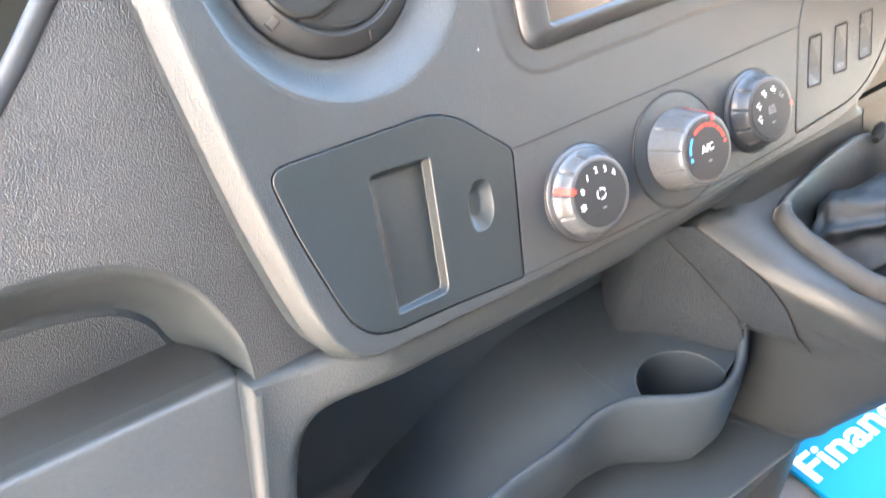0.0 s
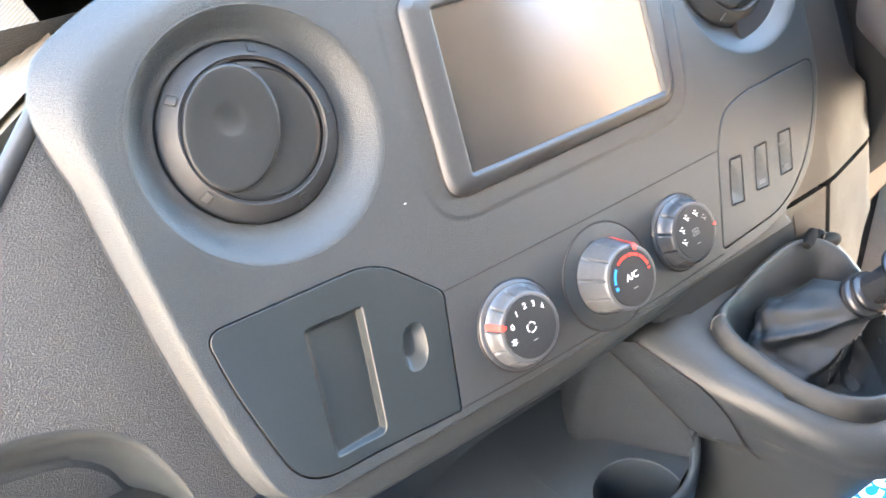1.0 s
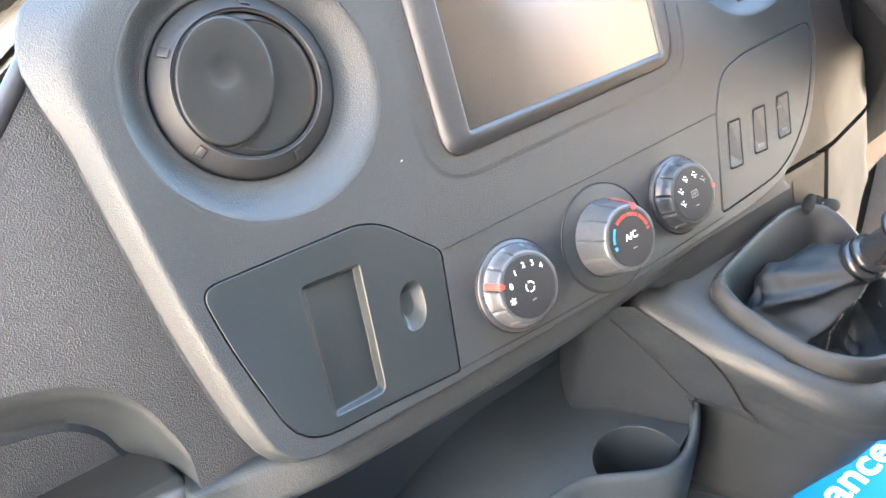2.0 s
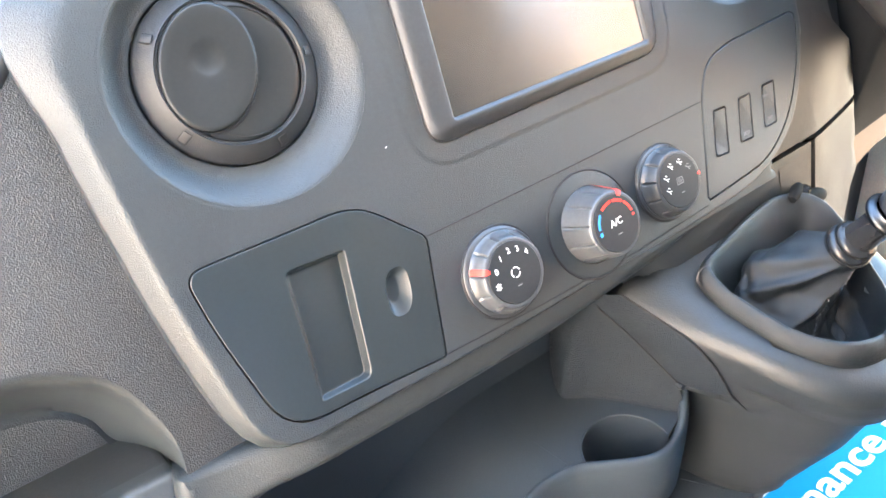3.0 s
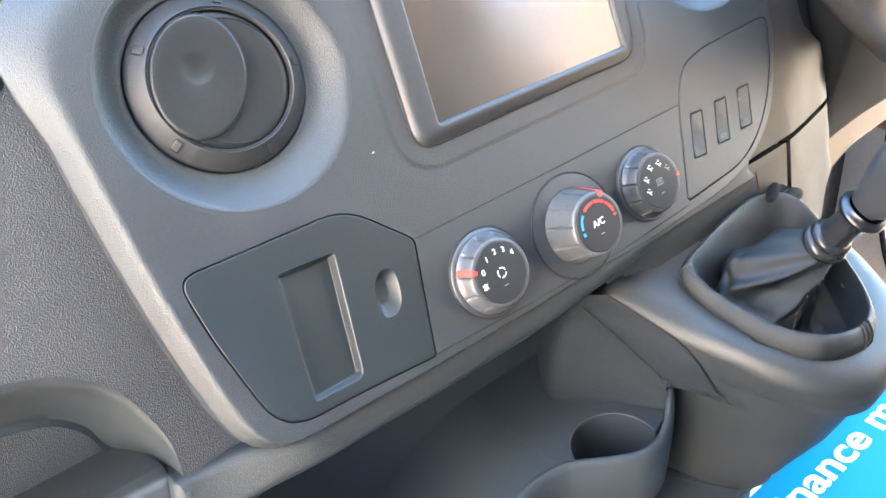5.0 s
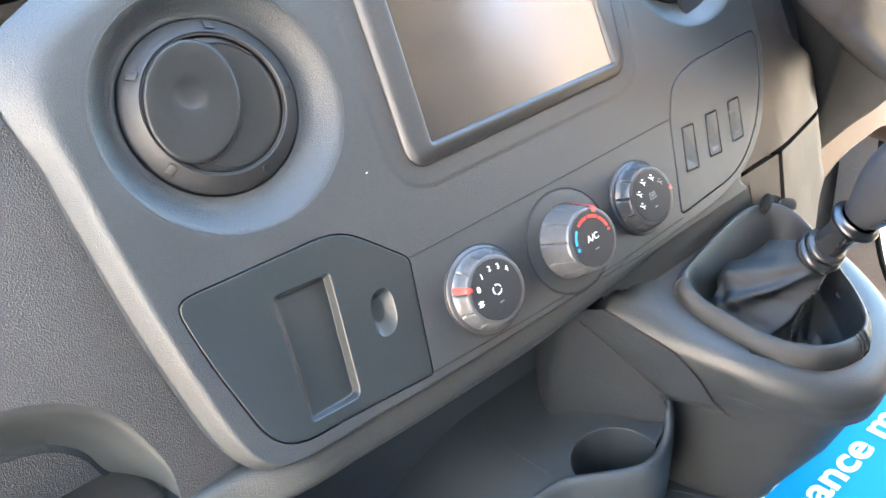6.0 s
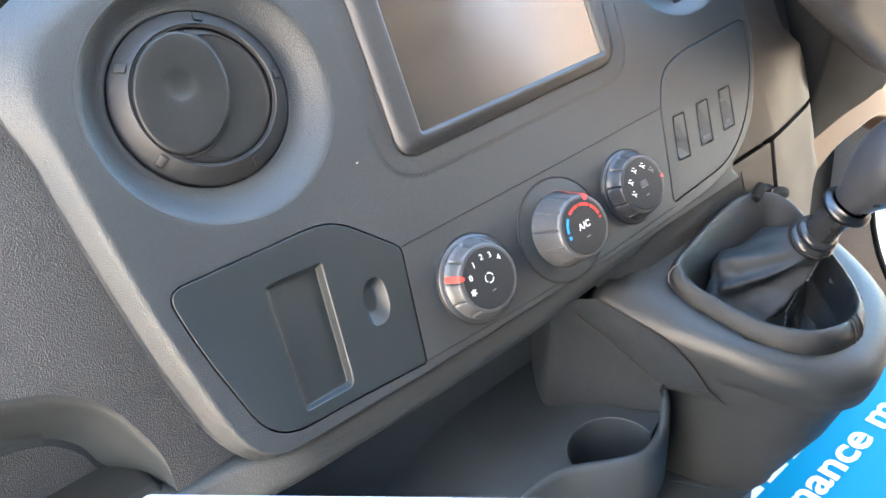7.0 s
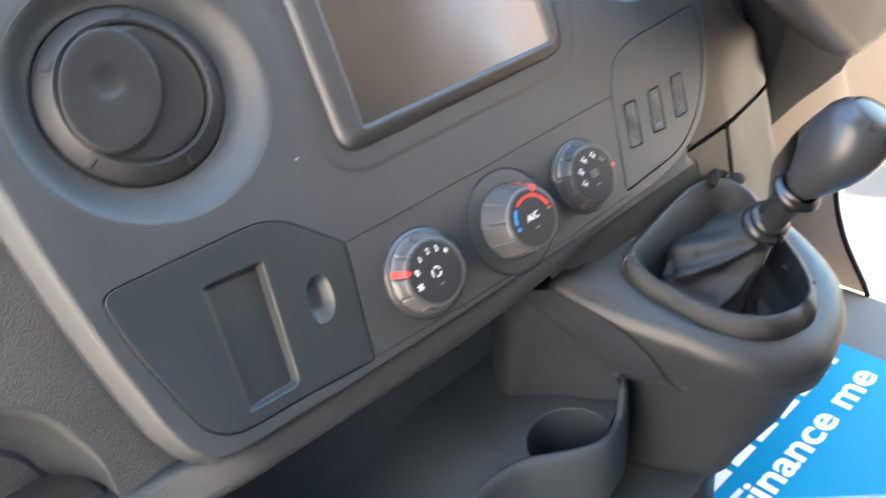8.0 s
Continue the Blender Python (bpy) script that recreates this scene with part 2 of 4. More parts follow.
def lettering(name, text, size, mat, parent, m, label="", depth=0.0002, bold=0.0):
    """Flat raised letters from the built-in font; m places their centre, with the text in its local xy plane."""
    cu = bpy.data.curves.new(name, "FONT")
    cu.body, cu.size, cu.extrude, cu.align_x, cu.align_y, cu.offset = text, size, depth, "CENTER", "CENTER", bold
    tmp = bpy.data.objects.new(name, cu)
    scene.collection.objects.link(tmp)
    me = bpy.data.meshes.new_from_object(tmp.evaluated_get(bpy.context.evaluated_depsgraph_get()))
    bpy.data.objects.remove(tmp)
    me.materials.clear()
    me.materials.append(mat)
    me.name = name
    ob = new(name, me)
    ob.parent = parent
    ob.matrix_local = m
    if label:
        ob["label"] = label
    return ob


FACE = pose(0, 0, 0, 90)                                     # letters on a plane that looks to -y
F = Matrix.Translation((0, 0, 0.62)) @ pose(0, 0, 0, -25)    # the dash's front: x along, z up it, -y out of it


def at(u, v, n=0.0):
    return F @ Matrix.Translation((u, n, v))


# ---- the cab and the yard outside ----
def setting(name, bm, mat, label, category="", smooth=False):
    return tagged(link_mesh(name, bm, mat, smooth), label, category or name.replace("_", " "), kind="structure")


setting("ground", box(-60, 60, -60, 60, -0.75, -0.55), M_GROUND, "sunlit brown-grey asphalt yard outside the van", "ground")
# unseen wall, added to throw sunlight in from the passenger's side
bm = box(-5.0, 2.6, -0.2, 0.2, -0.55, 4.2)
bm.transform(Matrix.Translation((-4.5, -2.0, 0)) @ pose(0, 0, 0, 0, 0, 50))
setting("wall_bounce", bm, M_RENDERED, "cream wall added out of view to bounce sunlight", "building wall")
# unseen wall, added so the screen and fascia reflect a warm tone
bm = box(-0.2, 0.2, -9.0, 0.2, -0.55, 4.0)
bm.transform(Matrix.Translation((3.1, -1.8, 0)) @ pose(0, 0, 0, 0, 0, 37))
setting("wall_reflected", bm, M_OCHRE, "ochre wall added out of view for warm reflections", "house wall")
setting("floor", box(-0.62, 0.875, -1.25, 0.50, -0.05, 0.0), M_FLOOR, "dark grey rubber floor of the van cab", "floor")
setting("ceiling", box(-0.75, 1.2, -1.25, -0.30, 1.45, 1.49), M_HEADLINING, "pale beige headlining of the van cab", "ceiling")
setting("wall_rear", box(-0.75, 0.40, -1.30, -1.25, -0.05, 1.49), M_BULKHEAD, "dark grey bulkhead behind the seats", "wall")
# unseen section, made paler than the rest to light up the screen glass
setting("wall_rear_bounce", box(0.40, 1.2, -1.30, -1.25, -0.05, 1.49), M_LINED, "unseen pale bulkhead section added for the screen's reflection", "wall")
setting("wall_front", box(-0.75, 1.2, 0.50, 0.55, -0.05, 0.79), M_LOWER, "dark bulkhead under the windscreen", "wall")
setting("dash_top", loft([[(-0.16, 0.095, 0.772), (1.05, 0.095, 0.772)], [(-0.16, 0.13, 0.790), (1.05, 0.13, 0.790)], [(-0.16, 0.50, 0.775), (1.05, 0.50, 0.775)], [(-0.16, 0.50, 0.70), (1.05, 0.50, 0.70)], [(-0.16, 0.14, 0.70), (1.05, 0.14, 0.70)], [(-0.16, 0.095, 0.74), (1.05, 0.095, 0.74)]], closed=False), M_PAD, "dark grained top of the dashboard below the windscreen", "dash top")
SEAL = spline([(0.876, 0.004, 0.0), (0.876, 0.014, 0.022), (0.877, 0.034, 0.055), (0.877, 0.056, 0.10), (0.877, 0.074, 0.17), (0.877, 0.085, 0.30), (0.877, 0.09, 0.60)], 30, closed=False)
setting("wall_kick", loft([[(0.91, 0.50, p.z) for p in SEAL], [(0.91, p.y + 0.004, p.z) for p in SEAL], [(0.88, p.y + 0.004, p.z) for p in SEAL], [(0.88, 0.50, p.z) for p in SEAL]], closed=False), M_LINING, "beige kick panel in front of the driver's door", "kick panel")
setting("trim_seal", tube(SEAL, 0.0045, 8), M_SHROUD, "black rubber door seal", "door seal", True)
for n, (x, y0, y1) in enumerate(((-0.72, 0.30, 0.50), (1.10, 0.30, 0.50), (-0.72, -1.25, -0.55), (1.10, -1.25, -1.12))):
    setting("pillar_%d" % (n + 1), box(x, x + 0.08, y0, y1, -0.05, 1.45), M_LINING, "beige door pillar of the cab", "pillar")

# ---- dashboard ----
dash = thing("dashboard", F, "dark grey moulded plastic van dashboard with grained side pad", "dashboard")

VENT1, VENT2 = (-0.0600, 0.0605), (0.320, 0.066)
DOOR = rounded([(-0.1275, -0.0205, 0.010), (-0.030, -0.0225, 0.016), (0.0032, -0.0555, 0.004), (-0.0125, -0.1245, 0.002), (-0.060, -0.1205, 0.012), (-0.1120, -0.1180, 0.022), (-0.1245, -0.055, 0.03)], 6)
SWITCHES = rounded([(0.2475, -0.0545, 0.006), (0.262, -0.030, 0.018), (0.290, -0.0235, 0.01), (0.374, -0.0205, 0.010), (0.363, -0.055, 0.03), (0.338, -0.092, 0.04), (0.300, -0.1175, 0.03), (0.2255, -0.1225, 0.004)], 6)
SCREEN = rounded([(0.0265, -0.0105, 0.016), (0.2210, -0.0085, 0.016), (0.2400, 0.108, 0.012), (0.0365, 0.108, 0.012)], 6)

INNER = [(-0.104, -0.1255), (-0.060, -0.1272), (-0.012, -0.1290), (0.072, -0.1302), (0.214, -0.1302), (0.285, -0.1240), (0.335, -0.100), (0.364, -0.060), (0.3765, -0.020), (0.380, 0.04), (0.380, 0.155), (0.300, 0.162), (0.150, 0.160), (0.020, 0.150), (-0.050, 0.137), (-0.090, 0.126), (-0.118, 0.113), (-0.1320, 0.094), (-0.1375, 0.060), (-0.1358, -0.005), (-0.1318, -0.055), (-0.1260, -0.100), (-0.1190, -0.118)]
OUTER = [(-0.107, -0.1288), (-0.060, -0.1312), (-0.012, -0.1330), (0.072, -0.1340), (0.214, -0.1335), (0.287, -0.1285), (0.340, -0.103), (0.370, -0.061), (0.3790, -0.020), (0.381, 0.04), (0.381, 0.185), (0.300, 0.190), (0.150, 0.188), (0.020, 0.176), (-0.060, 0.160), (-0.110, 0.147), (-0.146, 0.128), (-0.1570, 0.104), (-0.1520, 0.064), (-0.1485, -0.005), (-0.1440, -0.055), (-0.1365, -0.100), (-0.1265, -0.1205)]


def fascia_panel():
    bm = bmesh.new()
    n = 168
    inner = [p for p in spline([(x, z, 0) for x, z in INNER], n)]
    outer = []
    a = [Vector((x, z, 0)) for x, z in INNER]
    b = [Vector((x, z, 0)) for x, z in OUTER]
    # pair the loops by the same control points
    for q in inner:
        j = min(range(len(a)), key=lambda i: (a[i] - q).length)
        k2 = min(((j - 1) % len(a), (j + 1) % len(a)), key=lambda i: abs((a[i] - q).length + (a[j] - q).length - (a[i] - a[j]).length))
        f = (q - a[j]).dot(a[k2] - a[j]) / max((a[k2] - a[j]).length_squared, 1e-9)
        outer.append(q + (b[j] - a[j]).lerp(b[k2] - a[k2], min(max(f, 0), 1)))
    loops = []

    def flush(p):
        """No rounded edge where the end panel carries the face on."""
        return 1.0 if p.x < 0.36 else min(max((-0.035 - p.y) / 0.04, 0.04), 1.0)
    for s, y in ((1.0, 0.045), (1.0, 0.0128), (0.985, 0.0116), (0.94, 0.0106), (0.60, 0.0052), (0.42, 0.0026), (0.30, 0.0012), (0.20, 0.0005), (0.10, 0.0001), (0.0, 0.0)):
        loops.append([bm.verts.new((p.x + (q.x - p.x) * s, y * (flush(p) if y < 0.04 else 1.0), p.y + (q.y - p.y) * s)) for p, q in zip(inner, outer)])
    for p, q in zip(loops, loops[1:]):
        bridge(bm, p, q)
    holes = []
    for hole, back in ((circle(*VENT1, 0.0666, 96), 0.004), (circle(*VENT2, 0.0666, 96), 0.004), (grown(DOOR, 0.0008), 0.006), (grown(SWITCHES, 0.0010), 0.006)):
        e = loop_verts(bm, hole, 0.0)
        g = loop_verts(bm, hole, back)
        bridge(bm, e, g)
        holes.append(e)
    # the field round the screen stands slightly proud, with a soft step
    step = [loop_verts(bm, grown(SCREEN, d), y) for d, y in ((0.0150, 0.0), (0.0138, -0.0001), (0.0120, -0.0006), (0.0108, -0.0008))]
    for a, b in zip(step, step[1:]):
        bridge(bm, a, b)
    holes.append(step[0])
    fill(bm, loops[-1], *holes)
    e, g = loop_verts(bm, grown(SCREEN, 0.0006), -0.0008), loop_verts(bm, grown(SCREEN, 0.0006), 0.008)
    bridge(bm, e, g)
    fill(bm, step[-1], e)
    return bm


part("fascia_panel", fascia_panel(), M_FASCIA, dash, sharp=50)
for hole in (grown(DOOR, 0.004), grown(SWITCHES, 0.004)):
    backing = bmesh.new()
    fill(backing, loop_verts(backing, hole, 0.0125))
    part("gap_backing", backing, M_GAP, dash, "dark gap behind the inset panel", smooth=False)
# thin parting lines of the heater panel
lines = (
    ("parting_line", [(0.0040, -0.0002, -0.0555), (0.12, -0.0002, -0.0555), (0.2465, -0.0002, -0.0545)], 0.00045),
    ("parting_line", [(-0.0115, -0.0002, -0.1238), (0.06, -0.0002, -0.1268), (0.15, -0.0002, -0.1283), (0.224, -0.0002, -0.1255)], 0.00040),
)
for name, pts, r in lines:
    part(name, tube(pts, r, 6), M_GAP, dash)
part("dust_speck", tube([(-0.0006, -0.0003, -0.0001), (0.0005, -0.0003, 0.0002)], 0.00026, 5), M_WHITE, dash, "pale dust speck")
# lower bar with the opening of the tray under it
BAR = [(-0.1690, -0.1220, 0.003), (-0.124, -0.1225, 0.008), (-0.104, -0.1282, 0.02), (0.072, -0.1310, 0.01), (0.318, -0.1290, 0.002), (0.318, -0.1312, 0.001), (0.250, -0.1385, 0.02), (0.170, -0.1480, 0.02), (0.070, -0.1535, 0.02), (-0.020, -0.1525, 0.02), (-0.090, -0.1502, 0.02), (-0.146, -0.1530, 0.024), (-0.166, -0.1950, 0.03), (-0.196, -0.330, 0.004), (-0.226, -0.330, 0.004)]


def back_off(x):
    f = min(max((-0.085 - x) / 0.080, 0.0), 1.0)
    return 0.024 * f * f * (3 - 2 * f)


def lower_bar():
    outline = rounded(BAR, 7)
    bm = bmesh.new()
    prev = None
    for inset, y in ((0.0, 0.060), (0.0, 0.0215), (0.0006, 0.0175), (0.0018, 0.0150), (0.0036, 0.0130), (0.0058, 0.0119), (0.0085, 0.0115)):
        v = loop_verts(bm, grown(outline, -inset), y)
        if prev:
            bridge(bm, prev, v)
        prev = v
    # cross cuts let the face bend back towards the glovebox
    fill(bm, prev)
    bmesh.ops.subdivide_edges(bm, edges=[e for e in bm.edges if e.calc_length() > 0.014], cuts=3)
    bmesh.ops.triangulate(bm, faces=[f for f in bm.faces if len(f.verts) > 4])
    for w in bm.verts:
        w.co.y += back_off(w.co.x)
    return bm


part("lower_bar", lower_bar(), M_LOWER, dash, sharp=50)

# driver's end of the fascia, curving away, in three pieces with open joints
def curved_panel(corners, y_of):
    """corners: outline (u, v); the sheet follows y_of(u)."""
    outline = rounded(corners, 3)
    bm = bmesh.new()
    d = loop_verts(bm, grown(outline, -0.0012), lambda p: 0)
    fill(bm, d)
    bmesh.ops.subdivide_edges(bm, edges=[e for e in bm.edges if e.calc_length() > 0.012], cuts=4, use_grid_fill=False)
    bmesh.ops.triangulate(bm, faces=bm.faces)
    rim = [e for e in bm.edges if e.is_boundary]
    made = bmesh.ops.extrude_edge_only(bm, edges=rim)
    back = [g for g in made["geom"] if isinstance(g, bmesh.types.BMVert)]
    for v in bm.verts:
        v.co.y = y_of(v.co.x, v.co.z)
    for v in back:
        v.co.y += 0.012
    return bm


def away(u, v):
    a = max(u - 0.372, 0)
    r = min(a / 0.03, 1)
    bend = 0.3 * (0.03 * (r ** 3 - r ** 4 / 2) if a < 0.03 else 0.015 + a - 0.03)
    low = min(max((-0.06 - v) / 0.065, 0), 1)
    return 0.0005 + bend + 0.015 * low * low * (3 - 2 * low) + max(-0.118 - v, 0) * 0.22 + 30 * max(u - 0.497, 0) ** 2


part("end_panel", curved_panel([(0.3805, 0.18, 0.002), (0.3795, 0.0, 0.004), (0.362, -0.066, 0.004), (0.342, -0.100, 0.004), (0.322, -0.1262, 0.004), (0.380, -0.1250, 0.01), (0.485, -0.1245, 0.004), (0.545, -0.118, 0.004), (0.560, 0.18, 0.004)], away), M_END_WARM, dash, sharp=60)
part("end_panel", curved_panel([(0.330, -0.1282, 0.003), (0.3785, -0.1275, 0.003), (0.3690, -0.215, 0.004), (0.335, -0.215, 0.004)], away), M_END_WARM, dash, sharp=60)
part("end_panel", curved_panel([(0.3825, -0.1275, 0.003), (0.485, -0.1270, 0.004), (0.545, -0.121, 0.01), (0.535, -0.178, 0.02), (0.475, -0.205, 0.01), (0.445, -0.235, 0.01), (0.3715, -0.235, 0.003)], away), M_END_WARM, dash, sharp=60)
part("joint_backing", curved_panel([(0.31, 0.17, 0.002), (0.31, -0.21, 0.002), (0.42, -0.21, 0.002), (0.485, -0.16, 0.002), (0.51, 0.17, 0.002)], lambda u, v: away(u, v) + 0.007), M_GAP, dash)


# grained pad on the passenger side, in the van's own axes
def pad_y(z):
    return -0.019 + (z - 0.485) * 0.35


padded = thing("dashboard_pad", Matrix(), "dark grey leather-grained soft plastic dash pad beside the fascia", "dash pad")
ARCH = [(-0.340, 0.572), (-0.280, 0.579), (-0.247, 0.580), (-0.224, 0.578), (-0.202, 0.572), (-0.186, 0.563), (-0.173, 0.550), (-0.1645, 0.529), (-0.1605, 0.508), (-0.1645, 0.482), (-0.1665, 0.472)]


def pad_sheet():
    """The pad's face between its upper rim, the fascia and the arch over the glovebox."""
    bm = bmesh.new()
    arch = spline([(x, 0, z) for x, z in ARCH], 40, closed=False)
    top = [Vector((-0.340, 0, 0.590)), Vector((-0.290, 0, 0.600)), Vector((-0.250, 0, 0.621)), Vector((-0.215, 0, 0.649)), Vector((-0.180, 0, 0.682)), Vector((-0.153, 0, 0.708)), Vector((-0.12, 0, 0.72)), Vector((-0.10, 0, 0.64)), Vector((-0.10, 0, 0.56)), Vector((-0.098, 0, 0.478)), Vector((-0.124, 0, 0.470))]
    rim = [p for p in arch] + list(reversed(top))
    v = [bm.verts.new((p.x, 0, p.z)) for p in rim]
    fill(bm, v)
    bmesh.ops.subdivide_edges(bm, edges=[e for e in bm.edges if e.calc_length() > 0.02], cuts=3)
    bmesh.ops.triangulate(bm, faces=bm.faces)
    for w in bm.verts:
        w.co.y = pad_y(w.co.z)
    return bm


part("face", pad_sheet(), M_PAD, padded, sharp=60)


def arch_roll():
    """Broad rounded lip that falls inwards from the pad to the grip recess."""
    outer = spline([(x, pad_y(z), z) for x, z in ARCH], 56, closed=False)
    inner = spline([(-0.345, 0.062, 0.517), (-0.290, 0.063, 0.525), (-0.262, 0.062, 0.526), (-0.236, 0.061, 0.523), (-0.209, 0.059, 0.515), (-0.194, 0.056, 0.500), (-0.188, 0.053, 0.482), (-0.176, 0.050, 0.467), (-0.164, 0.047, 0.452), (-0.160, 0.044, 0.437)], 56, closed=False)
    loops = []
    for f, lift in ((0.0, 0.0), (0.05, 0.0028), (0.12, 0.0045), (0.25, 0.0050), (0.5, 0.0035), (0.8, 0.0010), (1.0, 0.0), (1.08, 0.006)):
        loops.append([p.lerp(q, f) + Vector((0, -lift, 0)) for p, q in zip(outer, inner)])
    return loft(loops, closed=False)


part("arch_lip", arch_roll(), M_LOWER, padded, sharp=70)
part("recess_back", loft([[(-0.36, 0.075, 0.60), (-0.15, 0.075, 0.60)], [(-0.36, 0.064, 0.52), (-0.15, 0.060, 0.52)], [(-0.36, 0.050, 0.44), (-0.15, 0.044, 0.42)]], closed=False), M_PAD, padded)
# rounded upper rim of the pad, and the groove behind it
rim_line = [(-0.1500, 0.063, 0.7105), (-0.180, 0.053, 0.683), (-0.215, 0.042, 0.650), (-0.255, 0.032, 0.620), (-0.340, 0.024, 0.588)]
part("upper_rim", tube(spline(rim_line, 24, closed=False), 0.0052, 12), M_BEZEL, padded)


shelf = thing("dash_shelf", Matrix(), "pale ribbed plastic dash shelf in bright sun", "dash shelf")
edge0, edge1 = Vector((-0.140, 0.078, 0.728)), Vector((-0.340, 0.052, 0.606))
bm = bmesh.new()
for i in range(70):
    y0 = i * 0.0062
    a, b = edge0 + Vector((0.01, y0, y0 * 0.10)), edge1 + Vector((0, y0, y0 * 0.10))
    q = [a, a + Vector((0, 0.0016, 0.0016)), a + Vector((0, 0.0040, 0.0016)), a + Vector((0, 0.0062, 0.0006))]
    w2 = [p + (b - a) for p in q]
    rows = [[bm.verts.new(p) for p in q], [bm.verts.new(p) for p in w2]]
    bridge(bm, rows[0], rows[1], closed=False)
part("ribs", bm, M_SHELF, shelf, smooth=False)
part("bed", loft([[edge0 + Vector((0.01, -0.004, -0.004)), edge1 + Vector((0, -0.004, -0.004))], [edge0 + Vector((0.01, 0.44, 0.03)), edge1 + Vector((0, 0.44, 0.03))]], closed=False), M_SHELF, shelf)

# ---- glovebox ----
glove = thing("glovebox", Matrix(), "closed dark grey plastic glovebox with a deep grip recess", "glovebox")


LID = [(0.056, 0.4800), (0.052, 0.4790), (0.035, 0.4785), (0.010, 0.4840), (0.000, 0.4870), (-0.0040, 0.4862), (-0.0068, 0.4835), (-0.0090, 0.4790), (-0.036, 0.430), (-0.075, 0.340), (-0.090, 0.250), (0.06, 0.250)]


def glove_lid(prof):
    loops = []
    for s, ins in ((0.0, 0.004), (0.0015, 0.001), (0.005, 0.0)):
        loops.append([(-0.1670 - s - (0.4860 - z) * 0.236, y + ins, z - ins) for y, z in prof])
    loops.append([(-0.42, y + 0.01, z) for y, z in prof])
    side = [(x, 0.055, z) for x, y, z in loops[0]]
    return loft([side] + loops, closed=False)


part("lid", glove_lid(LID[3:]), M_LID, glove, sharp=45)
part("grip_ledge", glove_lid(LID[:4]), M_LID, glove, "shaded ledge of the grip recess", sharp=45)

# ---- storage flap in the fascia ----
flap = thing("storage_flap", F, "smooth dark grey storage flap with a scooped grip, closed", "storage flap")
SLOT = rounded([(-0.0815, -0.0392, 0.004), (-0.0450, -0.0415, 0.003), (-0.0578, -0.1138, 0.006), (-0.0905, -0.1122, 0.003)], 5)
FINGER = [Vector((-0.0252 + 0.0078 * math.copysign(abs(math.cos(a)) ** 0.8, math.cos(a)) + 0.0034 * math.sin(a), -0.0768 + 0.0135 * math.copysign(abs(math.sin(a)) ** 0.8, math.sin(a)) - 0.0010 * math.cos(a))) for a in [2 * math.pi * i / 40 for i in range(40)]]


def flap_plate():
    bm = bmesh.new()
    outer = [loop_verts(bm, grown(DOOR, -i), y) for i, y in ((0.0, 0.0050), (0.0, 0.0008), (0.0003, 0.0001), (0.0008, -0.0002))]
    for a, b in zip(outer, outer[1:]):
        bridge(bm, a, b)
    fill(bm, outer[-1], loop_verts(bm, SLOT, -0.0002), loop_verts(bm, FINGER, -0.0002))
    return bm


def grip_scoop():
    """Long pocket: rounded lip, drafted walls, floor that deepens towards the grip side."""
    bm = bmesh.new()
    prev = None
    for inset, d in ((0.0, 0.0), (0.0004, 0.0001), (0.0008, 0.0005), (0.0011, 0.0011), (0.0025, 0.0052), (0.0030, 0.0059), (0.0040, 0.0061)):
        v = loop_verts(bm, grown(SLOT, -inset), lambda p: -0.0002 + d * (0.36 + 0.64 * min(max((p.x - p.y * 0.17 + 0.0745) / 0.036, 0), 1)))
        if prev:
            bridge(bm, prev, v)
        prev = v
    fill(bm, prev)
    return bm


def finger_recess():
    bm = bmesh.new()
    prev = None
    c = Vector((-0.0252, -0.0768))
    for s, y, dx, dz in ((1.0, -0.0002, 0, 0), (0.97, 0.0, 0, 0), (0.90, 0.0006, 0, 0), (0.62, 0.0026, -0.0014, 0.0014), (0.54, 0.0034, -0.0018, 0.0018), (0.46, 0.0036, -0.0018, 0.0018)):
        v = loop_verts(bm, [c + Vector((dx, dz)) + (p - c) * s for p in FINGER], y)
        if prev:
            bridge(bm, prev, v)
        prev = v
    fill(bm, prev)
    return bm


part("panel", flap_plate(), M_DOOR, flap, sharp=50)
part("grip_scoop", grip_scoop(), M_DOOR, flap, sharp=45)
part("finger_recess", finger_recess(), M_DOOR, flap, sharp=45)


